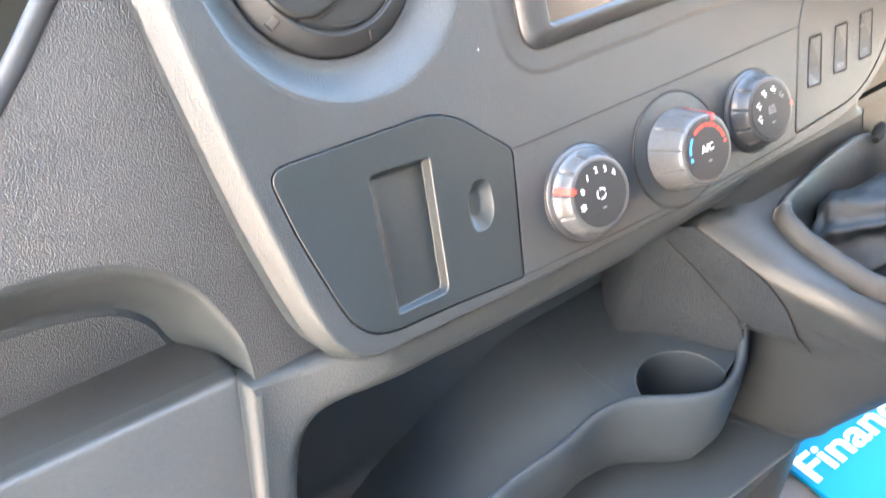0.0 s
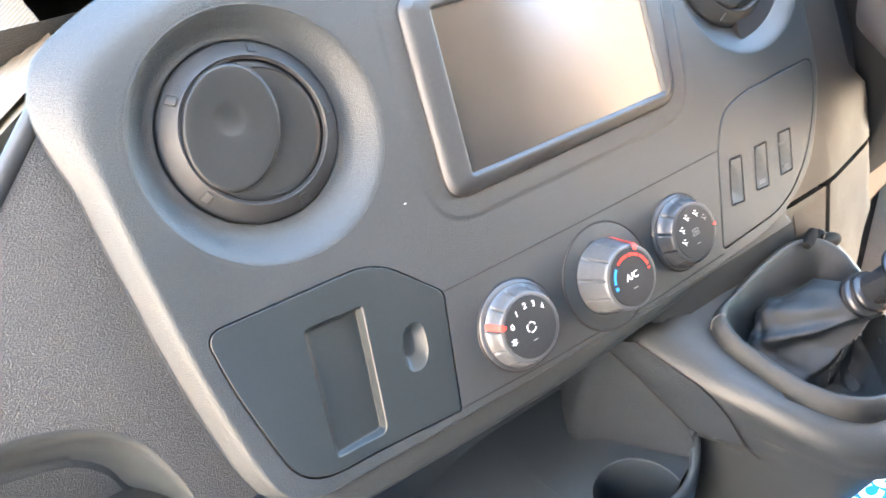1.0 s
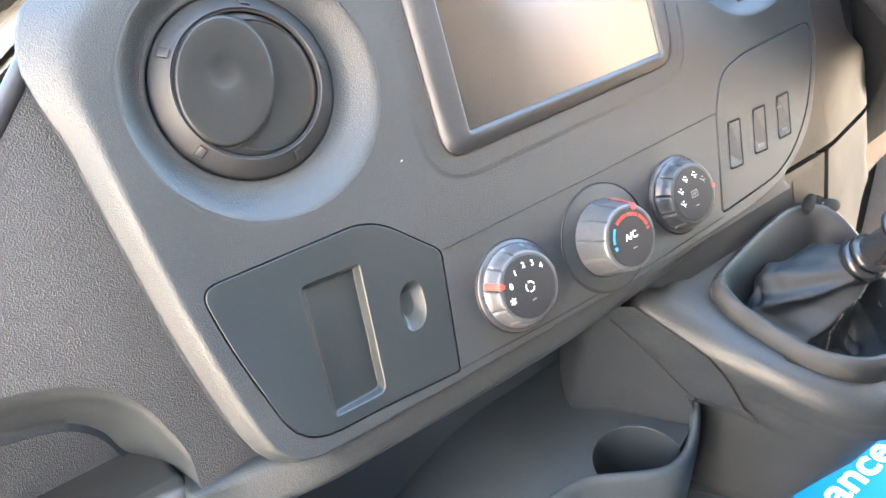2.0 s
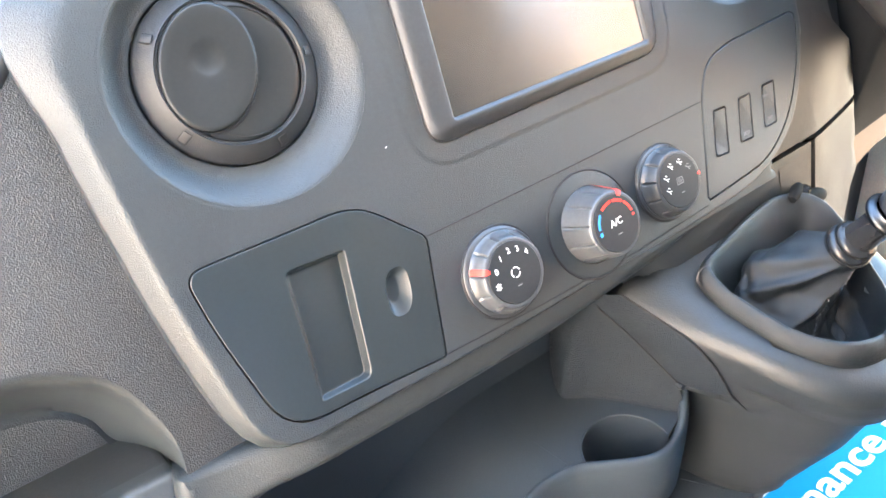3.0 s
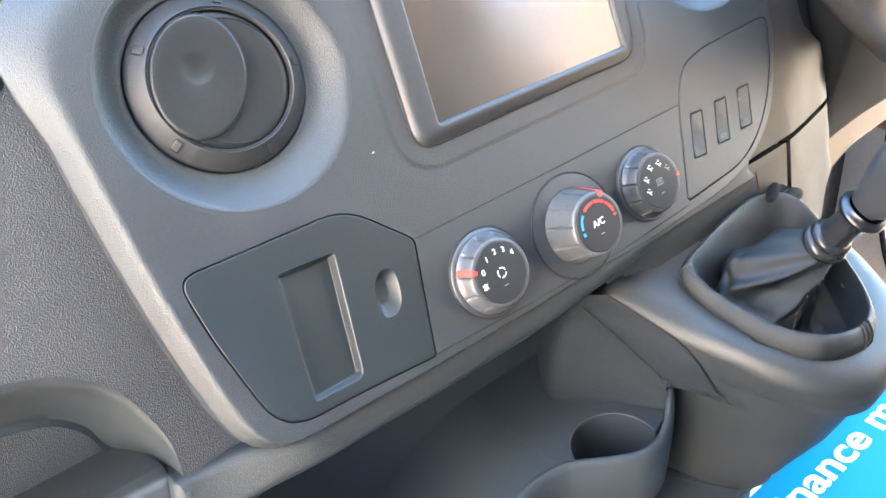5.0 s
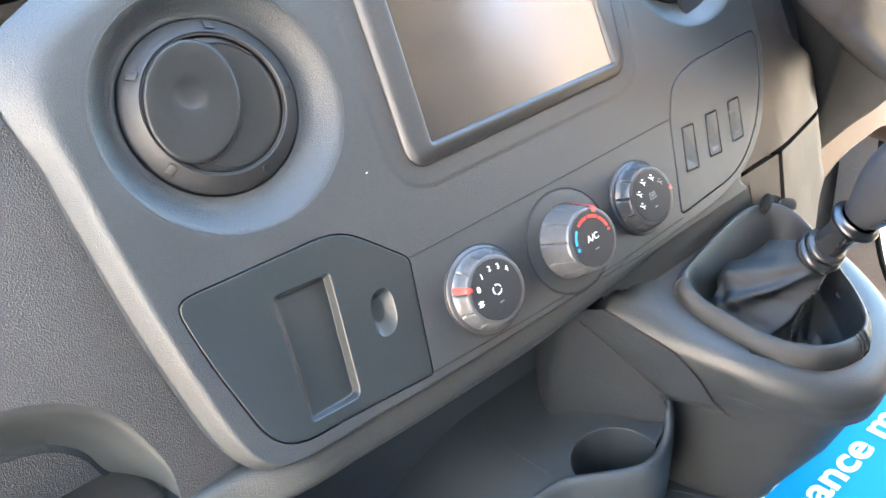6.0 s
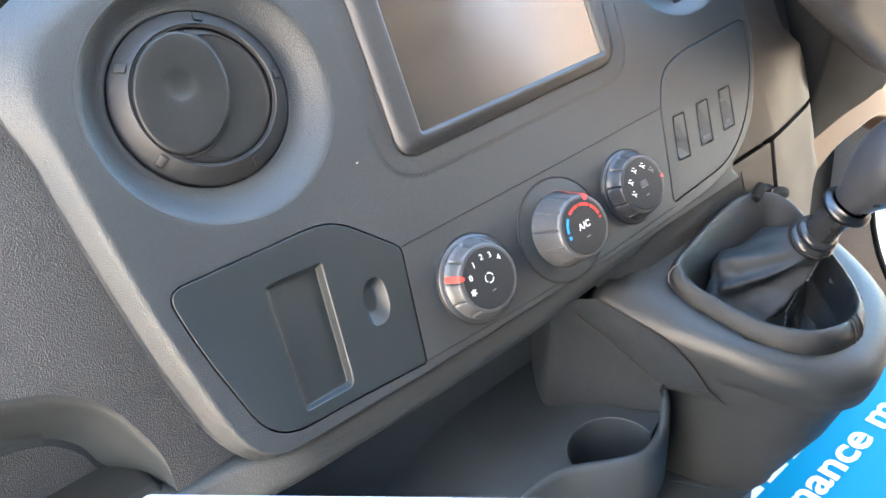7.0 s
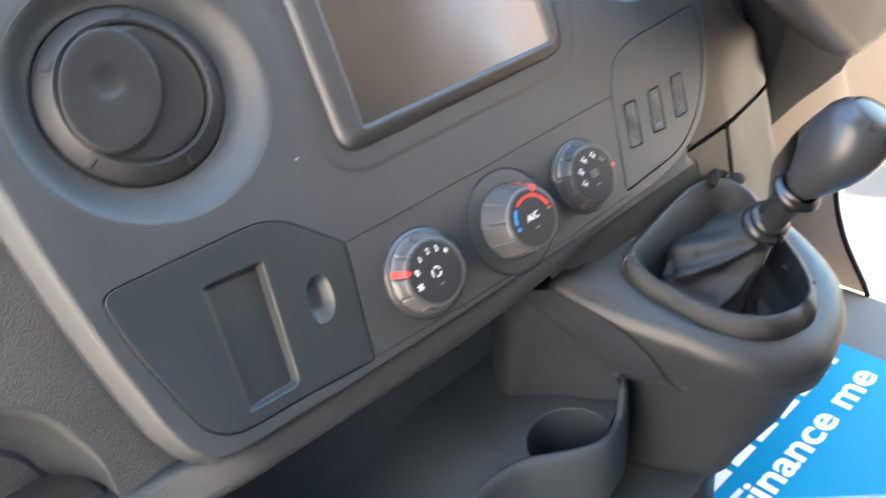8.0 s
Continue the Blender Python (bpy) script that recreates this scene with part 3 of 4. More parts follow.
# ---- air vents ----
def air_vent(at_uv, turn, label):
    vent = thing("air_vent", at(*at_uv), label, "air vent", "round dash vents")
    # the turning barrel sits a little off the dish's middle and stands proud of it
    off = Vector((-0.0030, 0.0, 0.0043))
    bm = lathe([(0.0690, -0.00006), (0.0676, 0.0000), (0.0662, 0.0004), (0.0648, 0.0011), (0.0632, 0.0022), (0.0600, 0.0050), (0.0560, 0.0085), (0.0520, 0.0114), (0.0500, 0.0115), (0.0486, 0.0116), (0.0480, 0.0122), (0.0479, 0.0300)], 128)
    for v in bm.verts:
        v.co += off * min(max((0.0676 - Vector((v.co.x, v.co.z)).length) / 0.0180, 0.0), 1.0)
    part("dish", bm, M_FASCIA, vent, sharp=60)
    barrel = part("barrel", lathe([(0.0478, 0.0300), (0.0480, 0.0114), (0.0478, 0.0104), (0.0472, 0.0096), (0.0462, 0.0086), (0.0448, 0.0074), (0.0420, 0.0048), (0.0400, 0.0029), (0.0388, 0.0020), (0.0381, 0.0026), (0.0378, 0.0046), (0.0377, 0.0260)], 96), M_VENT, vent, sharp=60)
    barrel.matrix_local = Matrix.Translation(off) @ pose(0, 0, 0, 0, turn, 0) @ Matrix.Scale(0.985, 4)
    for k in range(5):
        a = math.pi / 2 - 2 * math.pi * k / 5
        c, s = math.cos(a), math.sin(a)
        r0, r1, h = 0.0408, 0.0460, 0.0024
        pts = rounded([(r0, -h, 0.0006), (r1, -h, 0.0006), (r1, h, 0.0006), (r0, h, 0.0006)], 2)
        bm = plate([Vector((p.x * c - p.y * s, p.x * s + p.y * c)) for p in pts], 0.0, 0.0060, 0.0006)
        for w in bm.verts:
            w.co.y += 0.0019 + (Vector((w.co.x, w.co.z)).length - r0) * 0.92
        part("tick", bm, M_VENT, barrel)
    # fixed inner disc and the turned round blade in front of it
    part("inner_disc", lathe([(0.0374, 0.0120), (0.0371, 0.0054), (0.0362, 0.0042), (0.0325, 0.0038), (0.0200, 0.0040), (0.0, 0.0042)], 72), M_FLAP, barrel, sharp=60)
    bm = bmesh.new()
    prev = None
    tilt = radians(-4)
    for s, y in ((1.0, 0.0066), (1.0, 0.0022), (0.985, 0.0011), (0.955, 0.0005), (0.93, 0.0003), (0.75, 0.0008), (0.58, 0.0010), (0.46, 0.0011), (0.42, 0.0012), (0.36, 0.0016), (0.28, 0.0021), (0.12, 0.0026), (0.0, 0.0027)):
        ring = []
        for i in range(64):
            a = 2 * math.pi * i / 64
            hw, hh = (0.0245, 0.0330) if s > 0.45 else (0.0205, 0.0215)
            ox, oz = (0.0, 0.0) if s > 0.45 else (-0.0010, 0.0040)
            x, z = hw * math.cos(a) * s + ox, hh * math.sin(a) * s + oz
            ring.append(Vector((-0.0122 + x * math.cos(tilt) - z * math.sin(tilt), 0.0008 + x * math.sin(tilt) + z * math.cos(tilt))))
        v = loop_verts(bm, ring, lambda p: y - (p.x + 0.0122) * 0.05) if s > 0 else None
        if prev:
            if v:
                bridge(bm, prev, v)
            else:
                fill(bm, prev)
        prev = v
    part("blade", bm, M_FLAP, barrel, sharp=60)
    # narrow gaps round the blade and the disc, and the two slits that the turned blade leaves
    edge = [Vector((-0.0122 + 0.0251 * math.cos(a) * math.cos(tilt) - 0.0337 * math.sin(a) * math.sin(tilt), 0.0036, 0.0008 + 0.0251 * math.cos(a) * math.sin(tilt) + 0.0337 * math.sin(a) * math.cos(tilt))) for a in [radians(d) for d in range(-86, 87, 4)]]
    part("gap_line", tube(edge, 0.0010, 6), M_GAP, barrel)
    part("gap_line", tube([(0.0376 * math.cos(a), 0.0034, 0.0376 * math.sin(a)) for a in [2 * math.pi * i / 72 for i in range(73)]], 0.0007, 6), M_GAP, barrel)
    for a0, a1, r0, r1 in ((96, 52, 0.0325, 0.0352), (-96, -58, 0.0325, 0.0352)):
        pts = [(r * math.cos(radians(a)), 0.0037, r * math.sin(radians(a))) for a, r in [(a0 + (a1 - a0) * k / 10, r0 + (r1 - r0) * math.sin(math.pi * k / 20)) for k in range(11)]]
        part("slit", tube(pts, 0.0005, 6), M_GAP, barrel)
    return vent


air_vent(VENT1, 20.5, "round black dash vent with a turned smooth blade")
air_vent(VENT2, -10.0, "round black dash vent with a pale lower dish rim")

# ---- screen ----
screen = thing("infotainment_screen", F, "switched-off glossy touchscreen in a dark grey bezel", "touchscreen")
GLASS = rounded([(0.0455, 0.0012, 0.0012), (0.2070, 0.0010, 0.0012), (0.2135, 0.0955, 0.0012), (0.0550, 0.0955, 0.0012)], 2)


def bezel():
    bm = bmesh.new()
    prev = None
    out2 = [Vector((p.x, p.y)) for p in SCREEN]
    for inset, y in ((0.0, 0.0080), (0.0, -0.0012), (0.0003, -0.0019), (0.0009, -0.0025), (0.0020, -0.0036), (0.0056, -0.0064)):
        v = loop_verts(bm, grown(out2, -inset), y)
        if prev:
            bridge(bm, prev, v)
        prev = v
    rim = None
    last = None
    for grow, y in ((0.0034, -0.0068), (0.0024, -0.0068), (0.0017, -0.0065), (0.0003, -0.0048), (0.0, -0.0044), (0.0, 0.003)):
        v = loop_verts(bm, grown(GLASS, grow), y)
        if last:
            bridge(bm, last, v)
        else:
            rim = v
        last = v
    fill(bm, prev, rim)
    return bm


part("bezel", bezel(), M_BEZEL, screen, sharp=55)
part("gap_line", tube([(p.x, -0.0009, p.y) for p in grown(SCREEN, 0.0004)] + [(grown(SCREEN, 0.0004)[0].x, -0.0009, grown(SCREEN, 0.0004)[0].y)], 0.0006, 6), M_GAP, screen)
part("display", plate(grown(GLASS, 0.0005), -0.0042, 0.004, 0.0002), M_GLASS, screen, "dark glossy glass reflecting the cab", smooth=False)


# ---- heater knobs ----
def knob(u, v, base_r, base_d, r0, r1, depth, ribs, label, body_mat, mark):
    kb = thing("control_knob", at(u, v), label, "control knob", "heater control knobs")
    part("base_ring", lathe([(base_r + 0.0006, 0.0004), (base_r, -min(0.0010, base_d * 0.4)), (base_r - 0.0010, -base_d * 0.55), (base_r - 0.0032, -base_d), (r0 + 0.0016, -base_d - 0.0003), (r0 + 0.0010, -base_d + 0.0012)], 72), M_FASCIA if base_d < 0.002 else M_KNOB_DARK, kb, sharp=55)
    part("gap_ring", tube([(math.cos(a) * (base_r + 0.0005), -0.0001, math.sin(a) * (base_r + 0.0005)) for a in [2 * math.pi * i / 72 for i in range(73)]], 0.0008, 6), M_GAP, kb)
    n = ribs * 24
    bm = bmesh.new()
    prev = None
    prof = ((0.0, r0 + 0.0012), (0.03, r0 + 0.0010), (0.10, r0), (0.5, (r0 + r1) / 2 + 0.0002), (0.88, r1 + 0.0004), (0.96, r1 - 0.0002), (1.0, r1 - 0.0012), (0.995, r1 - 0.0022), (0.96, r1 - 0.0024))
    for s, r in prof:
        ring = []
        for i in range(n):
            a = 2 * math.pi * i / n
            k = (a * ribs / (2 * math.pi)) % 1.0
            edge = min(k, 1 - k)
            groove = 0.0013 * max(0.0, 1 - edge / 0.085) if 0.08 < s < 0.95 and r > r1 - 0.001 else 0.0
            ring.append(Vector(((r - groove) * math.cos(a), (r - groove) * math.sin(a))))
        vv = loop_verts(bm, ring, -base_d - s * (depth - base_d))
        if prev:
            bridge(bm, prev, vv)
        prev = vv
    part("body", bm, body_mat, kb, sharp=50)
    face = part("face", lathe([(r1 - 0.0022, -depth + 0.0022), (r1 - 0.0024, -depth - 0.0001), (r1 - 0.0030, -depth - 0.0004), (0.008, -depth - 0.0005), (0.0, -depth - 0.0005)], 72), M_FACE, kb, sharp=60)
    # red pointer that runs up the body and over its rim
    ang, width = mark
    c, s = math.cos(radians(ang)), math.sin(radians(ang))
    pts = [(r0 + 0.0010, -base_d - 0.0008), (r0 + 0.0006, -base_d - 0.2 * (depth - base_d)), ((r0 + r1) / 2 + 0.0008, -(base_d + depth) / 2), (r1 + 0.0007, -depth + 0.0012), (r1 - 0.0006, -depth - 0.0006), (r1 - 0.0036, -depth - 0.0008)]
    loops = []
    for i, (r, y) in enumerate(pts):
        h = width * (1 if i < 5 else 0.45)
        loops.append([(r * c + h * s, y, r * s - h * c), (r * c * 1.012, y - 0.0002, r * s * 1.012), (r * c - h * s, y, r * s + h * c)])
    part("pointer", loft(loops, closed=False), M_RED, kb, "red pointer mark", sharp=60)
    return face


def on_face(face, depth, text, x, z, size, mat=None, name="numeral", bold=0.00002):
    lettering(name, text, size, mat or M_WHITE, face, Matrix.Translation((x, -depth - 0.0006, z)) @ FACE, depth=0.0001, bold=bold)


def arc_mark(face, depth, r, a0, a1, width, mat, name="scale_mark"):
    n = max(3, int(abs(a1 - a0) / 6))
    loops = [[(rr * math.cos(radians(a0 + (a1 - a0) * i / n)), -depth - 0.0008, rr * math.sin(radians(a0 + (a1 - a0) * i / n))) for i in range(n + 1)] for rr in (r - width / 2, r + width / 2)]
    part(name, loft(loops, closed=False), mat, face, smooth=False)


def strokes(face, depth, lines, w, mat, name="symbol"):
    """A printed symbol made of thin flat strokes in the plane of the knob's face."""
    bm = bmesh.new()
    for pts in lines:
        for (x0, z0), (x1, z1) in zip(pts, pts[1:]):
            a, b = Vector((x0, z0)), Vector((x1, z1))
            t = (b - a).normalized() if (b - a).length > 1e-9 else Vector((1, 0))
            nn = Vector((-t.y, t.x)) * w / 2
            a2, b2 = a - t * w * 0.3, b + t * w * 0.3
            bm.faces.new([bm.verts.new((p.x, -depth - 0.0008, p.y)) for p in (a2 - nn, b2 - nn, b2 + nn, a2 + nn)])
    part(name, bm, mat, face, smooth=False)


def polar(r, a):
    return r * math.cos(radians(a)), r * math.sin(radians(a))


K1, K2, K3 = (0.0426, -0.0956), (0.1180, -0.0962), (0.1898, -0.0946)
DEEP, DEEP2 = 0.0136, 0.0240
fan_face = knob(*K1, 0.0280, 0.0030, 0.0245, 0.0213, DEEP, 11, "grey fan speed knob pointing to zero, white numerals", M_KNOB, (157, 0.0019))
for text, ang, r in (("0", 157, 0.0132), ("1", 121, 0.0132), ("2", 89, 0.0136), ("3", 62, 0.0140), ("4", 35, 0.0145)):
    x, z = polar(r, ang)
    on_face(fan_face, DEEP, text, x, z, 0.0051)
x, z = polar(0.0146, 193)
strokes(fan_face, DEEP, [[(x - 0.0016, z - 0.0012), (x + 0.0016, z + 0.0012)], [(x - 0.0016, z + 0.0012), (x + 0.0016, z - 0.0012)], [(x, z - 0.0018), (x, z + 0.0018)]], 0.0009, M_WHITE)
for a0 in (10, 130, 250):
    arc_mark(fan_face, DEEP, 0.0030, a0, a0 + 95, 0.0008, M_WHITE, "symbol")
part("indicator", box(-0.0015, 0.0015, -DEEP - 0.0009, -DEEP - 0.0004, -0.0085, -0.0079), M_GREY, fan_face, smooth=False)

temp_face = knob(*K2, 0.0352, 0.0010, 0.0242, 0.0208, DEEP2, 11, "grey temperature knob with red and blue scale", M_KNOB, (64, 0.0024))
for a0, a1 in ((12, 48), (52, 86), (90, 126)):
    arc_mark(temp_face, DEEP2, 0.0146, a0, a1, 0.0019, M_RED)
arc_mark(temp_face, DEEP2, 0.0146, 138, 176, 0.0019, M_BLUE)
arc_mark(temp_face, DEEP2, 0.0146, 184, 193, 0.0022, M_BLUE)
arc_mark(temp_face, DEEP2, 0.0146, 0, 6, 0.0020, M_RED)
on_face(temp_face, DEEP2, "A/C", -0.0002, 0.0008, 0.0062, name="lettering")
part("indicator", box(-0.0016, 0.0016, -DEEP2 - 0.0009, -DEEP2 - 0.0004, -0.0072, -0.0066), M_GREY, temp_face, smooth=False)

air_face = knob(*K3, 0.0263, 0.0030, 0.0238, 0.0208, DEEP, 11, "dark air direction knob with white symbols", M_KNOB_DARK, (-4, 0.0014))
for ang in (195, 155, 112, 70, 30):
    x, z = polar(0.0125, ang)
    dim = M_WHITE if ang != 30 else M_GREY
    strokes(air_face, DEEP, [[(x - 0.0022, z + 0.0012), (x, z - 0.0004), (x + 0.0008, z - 0.0022)], [(x, z - 0.0004), (x + 0.0022, z - 0.0006)], [(x - 0.0004, z + 0.0022), (x + 0.0010, z + 0.0016)]], 0.00075, dim)
strokes(air_face, DEEP, [[(-0.0030, -0.0020), (0.0030, -0.0020), (0.0026, 0.0022), (-0.0026, 0.0022), (-0.0030, -0.0020)], [(-0.0012, -0.001), (-0.0012, 0.0012)], [(0.0, -0.001), (0.0, 0.0012)], [(0.0012, -0.001), (0.0012, 0.0012)]], 0.0006, M_GREY)
part("indicator", box(-0.0015, 0.0015, -DEEP - 0.0009, -DEEP - 0.0004, -0.0085, -0.0079), M_GREY, air_face, smooth=False)


# ---- switch panel ----
swp = thing("switch_panel", F, "dark grey inset panel with three rocker switches", "switch panel")
SW = ([(0.2560, -0.0650), (0.2680, -0.0655), (0.2588, -0.0975), (0.2462, -0.0962)], [(0.2850, -0.0650), (0.2975, -0.0650), (0.2882, -0.0962), (0.2752, -0.0952)], [(0.3140, -0.0640), (0.3270, -0.0640), (0.3182, -0.0940), (0.3050, -0.0940)])


def switch_plate():
    bm = bmesh.new()
    outer = [loop_verts(bm, grown(SWITCHES, -i), y) for i, y in ((0.0, 0.0050), (0.0, 0.0008), (0.0003, 0.0001), (0.0009, -0.0002))]
    for a, b in zip(outer, outer[1:]):
        bridge(bm, a, b)
    rims = []
    for q in SW:
        o = rounded([(x, z, 0.0008) for x, z in reversed(q)], 2)
        a, b = loop_verts(bm, grown(o, 0.0009), -0.0002), loop_verts(bm, grown(o, 0.0009), 0.005)
        bridge(bm, a, b)
        rims.append(a)
    fill(bm, outer[-1], *rims)
    return bm


part("panel", switch_plate(), M_FASCIA, swp, sharp=50)

for q in SW:
    o = grown(rounded([(x, z, 0.0008) for x, z in reversed(q)], 2), 0.0007)
    part("surround", tube([(p.x, -0.0002, p.y) for p in o] + [(o[0].x, -0.0002, o[0].y)], 0.0005, 6), M_GAP, swp, "thin dark rim round the switch")


def rocker(q, label, text=""):
    sw = thing("rocker_switch", F, label, "rocker switch", "dash rocker switches")
    (ax, az), (bx, bz), (cx, cz), (dx, dz) = q

    def on(f, g, y):
        """A point of the switch: f down it, g across it."""
        p, r = Vector((ax, az)).lerp(Vector((dx, dz)), f), Vector((bx, bz)).lerp(Vector((cx, cz)), f)
        q = p.lerp(r, g)
        return (q.x, y, q.y)
    # two halves that meet in a slanting, hollowed facet
    bm = bmesh.new()
    tl, tr, rm = bm.verts.new(on(0.02, 0.04, -0.0006)), bm.verts.new(on(0.02, 0.96, -0.0006)), bm.verts.new(on(0.60, 0.96, -0.0002))
    lm, br, bl = bm.verts.new(on(0.66, 0.04, 0.0016)), bm.verts.new(on(0.98, 0.96, -0.0006)), bm.verts.new(on(0.98, 0.04, -0.0006))
    for f in ((tl, tr, rm), (tl, rm, lm), (lm, rm, br), (lm, br, bl)):
        bm.faces.new(f)
    deep = [bm.verts.new(on(f, g, 0.0048)) for f, g in ((0.0, 0.0), (0.0, 1.0), (0.60, 1.0), (1.0, 1.0), (1.0, 0.0), (0.66, 0.0))]
    bridge(bm, [tl, tr, rm, br, bl, lm], deep)
    part("rocker", bm, M_FASCIA, sw, smooth=False)
    if text:
        lettering("lettering", text, 0.0036, M_GREY, sw, Matrix.Translation(((cx + dx) / 2 + 0.0008, -0.0009, cz + 0.0050)) @ FACE, depth=0.0001)
    return sw


rocker(SW[0], "blank dark grey rocker switch")
rocker(SW[1], "dark grey rocker switch marked ECO", "ECO")
third = rocker(SW[2], "dark grey rocker switch with faint grey symbols")
for k in range(2):
    part("print_bar", box(0.3090 + k * 0.001, 0.3150 + k * 0.001, -0.0010, -0.0006, -0.0895 + k * 0.017, -0.0880 + k * 0.017), M_FAINT, third, smooth=False)

# ---- tray under the fascia ----
tray = thing("storage_tray", Matrix(), "dark plastic open tray with a cup holder under the dashboard", "storage tray")
RIM = [(-0.215, -0.100), (-0.150, -0.085), (-0.0900, -0.0750), (-0.0513, -0.0700), (-0.0319, -0.0670), (0.0112, -0.0655), (0.0450, -0.0600), (0.0734, -0.0640), (0.0930, -0.0760), (0.1104, -0.0880), (0.1290, -0.0965), (0.1513, -0.0935), (0.1700, -0.0840), (0.1830, -0.0700), (0.187, -0.050)]
rim = spline([(x, y, 0) for x, y in RIM], 90, closed=False)


def tray_wall():
    loops = []
    for d, z in ((0.0030, 0.285), (0.0030, 0.347), (0.0026, 0.3520), (0.0012, 0.3546), (-0.0008, 0.3552), (-0.0028, 0.3540), (-0.0044, 0.3505), (-0.0050, 0.3460), (-0.0046, 0.330), (-0.0010, 0.290), (0.010, 0.262), (0.045, 0.245)):
        row = []
        for i, p in enumerate(rim):
            t = (rim[min(i + 1, 89)] - rim[max(i - 1, 0)]).normalized()
            n = Vector((-t.y, t.x, 0))
            lift = 0.026 * max(0.0, (p.x - 0.150) / 0.035) ** 1.5 if p.x > 0.150 else 0.0
            row.append((p.x + n.x * d, p.y + n.y * d, z + (lift if z > 0.32 else 0)))
        loops.append(row)
    return loft(loops, closed=False)


part("front_wall", tray_wall(), M_TRAY, tray, sharp=70)
part("base", loft([[(p.x, p.y + 0.004, 0.286) for p in rim[:84]], [(p.x, p.y + 0.005, 0.2895) for p in rim[:84]], [(p.x, 0.05, 0.2895) for p in rim[:84]], [(p.x, 0.05, 0.286) for p in rim[:84]]], closed=False), M_TRAY, tray)
part("back_wall", loft([[(-0.165, y, z), (0.19, y, z)] for y, z in ((0.018, 0.2896), (0.028, 0.2912), (0.0350, 0.2960), (0.0390, 0.3040), (0.044, 0.34), (0.050, 0.40), (0.050, 0.445), (0.044, 0.462), (0.030, 0.471), (-0.004, 0.476))], closed=False), M_TRAY, tray, sharp=80)
part("end_wall", loft([[(-0.172, -0.055, 0.28), (-0.155, 0.10, 0.28)], [(-0.158, -0.035, 0.45), (-0.150, 0.10, 0.46)]], closed=False), M_TRAY, tray)
CUP, CUP_R = Vector((0.1180, -0.0760)), 0.0340
arc = [CUP + Vector((math.cos(radians(a)), math.sin(radians(a)))) * CUP_R for a in range(172, -21, -6)]
deck = arc + [Vector(p) for p in ((0.176, -0.080), (0.178, -0.044), (0.172, 0.046), (0.072, 0.046), (0.070, -0.020), (0.0735, -0.058))]
bm = plate(deck, 0.0, 0.004, 0.0001)
bm.transform(pose(0, 0, 0.3500, -90))
part("cup_deck", bm, M_TRAY, tray, sharp=50)
part("deck_slope", loft([[(x, y, z) for y in (-0.060 - 0.06 * max(0.05 - x, 0), -0.02, 0.046)] for x, z in ((0.0735 - 0.0105 * k, 0.2893 + 0.0606 * (1 - k / 20) ** 2 * (1 + 2 * k / 20)) for k in range(21))], closed=False), M_TRAY, tray, sharp=80)
part("cup_holder", loft([[(CUP.x + (p.x - CUP.x) * k, CUP.y + (p.y - CUP.y) * k, z) for p in arc] for k, z in ((1.035, 0.3501), (1.020, 0.3506), (1.000, 0.3505), (0.985, 0.3497), (0.978, 0.3480), (0.94, 0.2895))], closed=False), M_TRAY, tray, sharp=70)
upper = spline([(0.162, 0.046, 0.446), (0.151, 0.022, 0.4465), (0.1432, 0.002, 0.4465), (0.1412, -0.0100, 0.4455), (0.1427, -0.0250, 0.4385), (0.1522, -0.0433, 0.4210), (0.1617, -0.0602, 0.4015), (0.1680, -0.0705, 0.3890), (0.1712, -0.0763, 0.3825)], 36, closed=False)
lower = spline([(0.152, 0.046, 0.350), (0.134, 0.024, 0.3505), (0.1225, 0.006, 0.3510), (0.1195, -0.0040, 0.3510), (0.1255, -0.0120, 0.3510), (0.1358, -0.0195, 0.3512), (0.1490, -0.0380, 0.3518), (0.1600, -0.0577, 0.3530), (0.1680, -0.0740, 0.3550), (0.1735, -0.0850, 0.3590)], 36, closed=False)
under = [p + Vector((0.012, 0.012, -0.0030)) for p in lower]
foot = [p + Vector((0.014, 0.014, -0.075)) for p in lower]
edge = [p + Vector((-0.0008, -0.0008, -0.0015)) for p in lower]
part("side_wall", loft([upper, [p.lerp(q, 0.5) + Vector((-0.0015, -0.001, 0)) for p, q in zip(upper, lower)], lower, edge, under, foot], closed=False), M_SIDE, tray, "grained side wall", sharp=60)
cover = thing("lower_cover", Matrix(), "dark plastic cover panel below the tray", "cover panel")
bm = plate(rounded([(-0.20, -0.121, 0.004), (0.2180, -0.121, 0.003), (0.30, -0.100, 0.003), (0.30, 0.09, 0.002), (-0.20, 0.09, 0.002)], 4), 0.0, 0.004, 0.0012)
bm.transform(pose(0, 0, 0.2400, -90))
part("panel", bm, M_TRAY, cover, sharp=50)
# thin paler line along the front edge
part("edge_lip", tube([(-0.20, -0.1212, 0.2388), (0.2180, -0.1212, 0.2388)], 0.0006, 8), M_KNOB, cover, "thin pale grey front edge")
part("joint", tube([(0.2000, -0.066, 0.2402), (0.2060, -0.076, 0.2402), (0.2190, -0.1010, 0.2402)], 0.0005, 6), M_TRAY, cover)
part("apron", loft([[(-0.20, -0.120, 0.237), (0.2180, -0.120, 0.237)], [(-0.20, -0.112, 0.20), (0.214, -0.112, 0.20)], [(-0.20, -0.060, 0.0), (0.205, -0.060, 0.0)], [(-0.20, 0.06, 0.0), (0.205, 0.06, 0.0)]], closed=False), M_LOWER, cover)

# ---- gear console ----
from mathutils.bvhtree import BVHTree

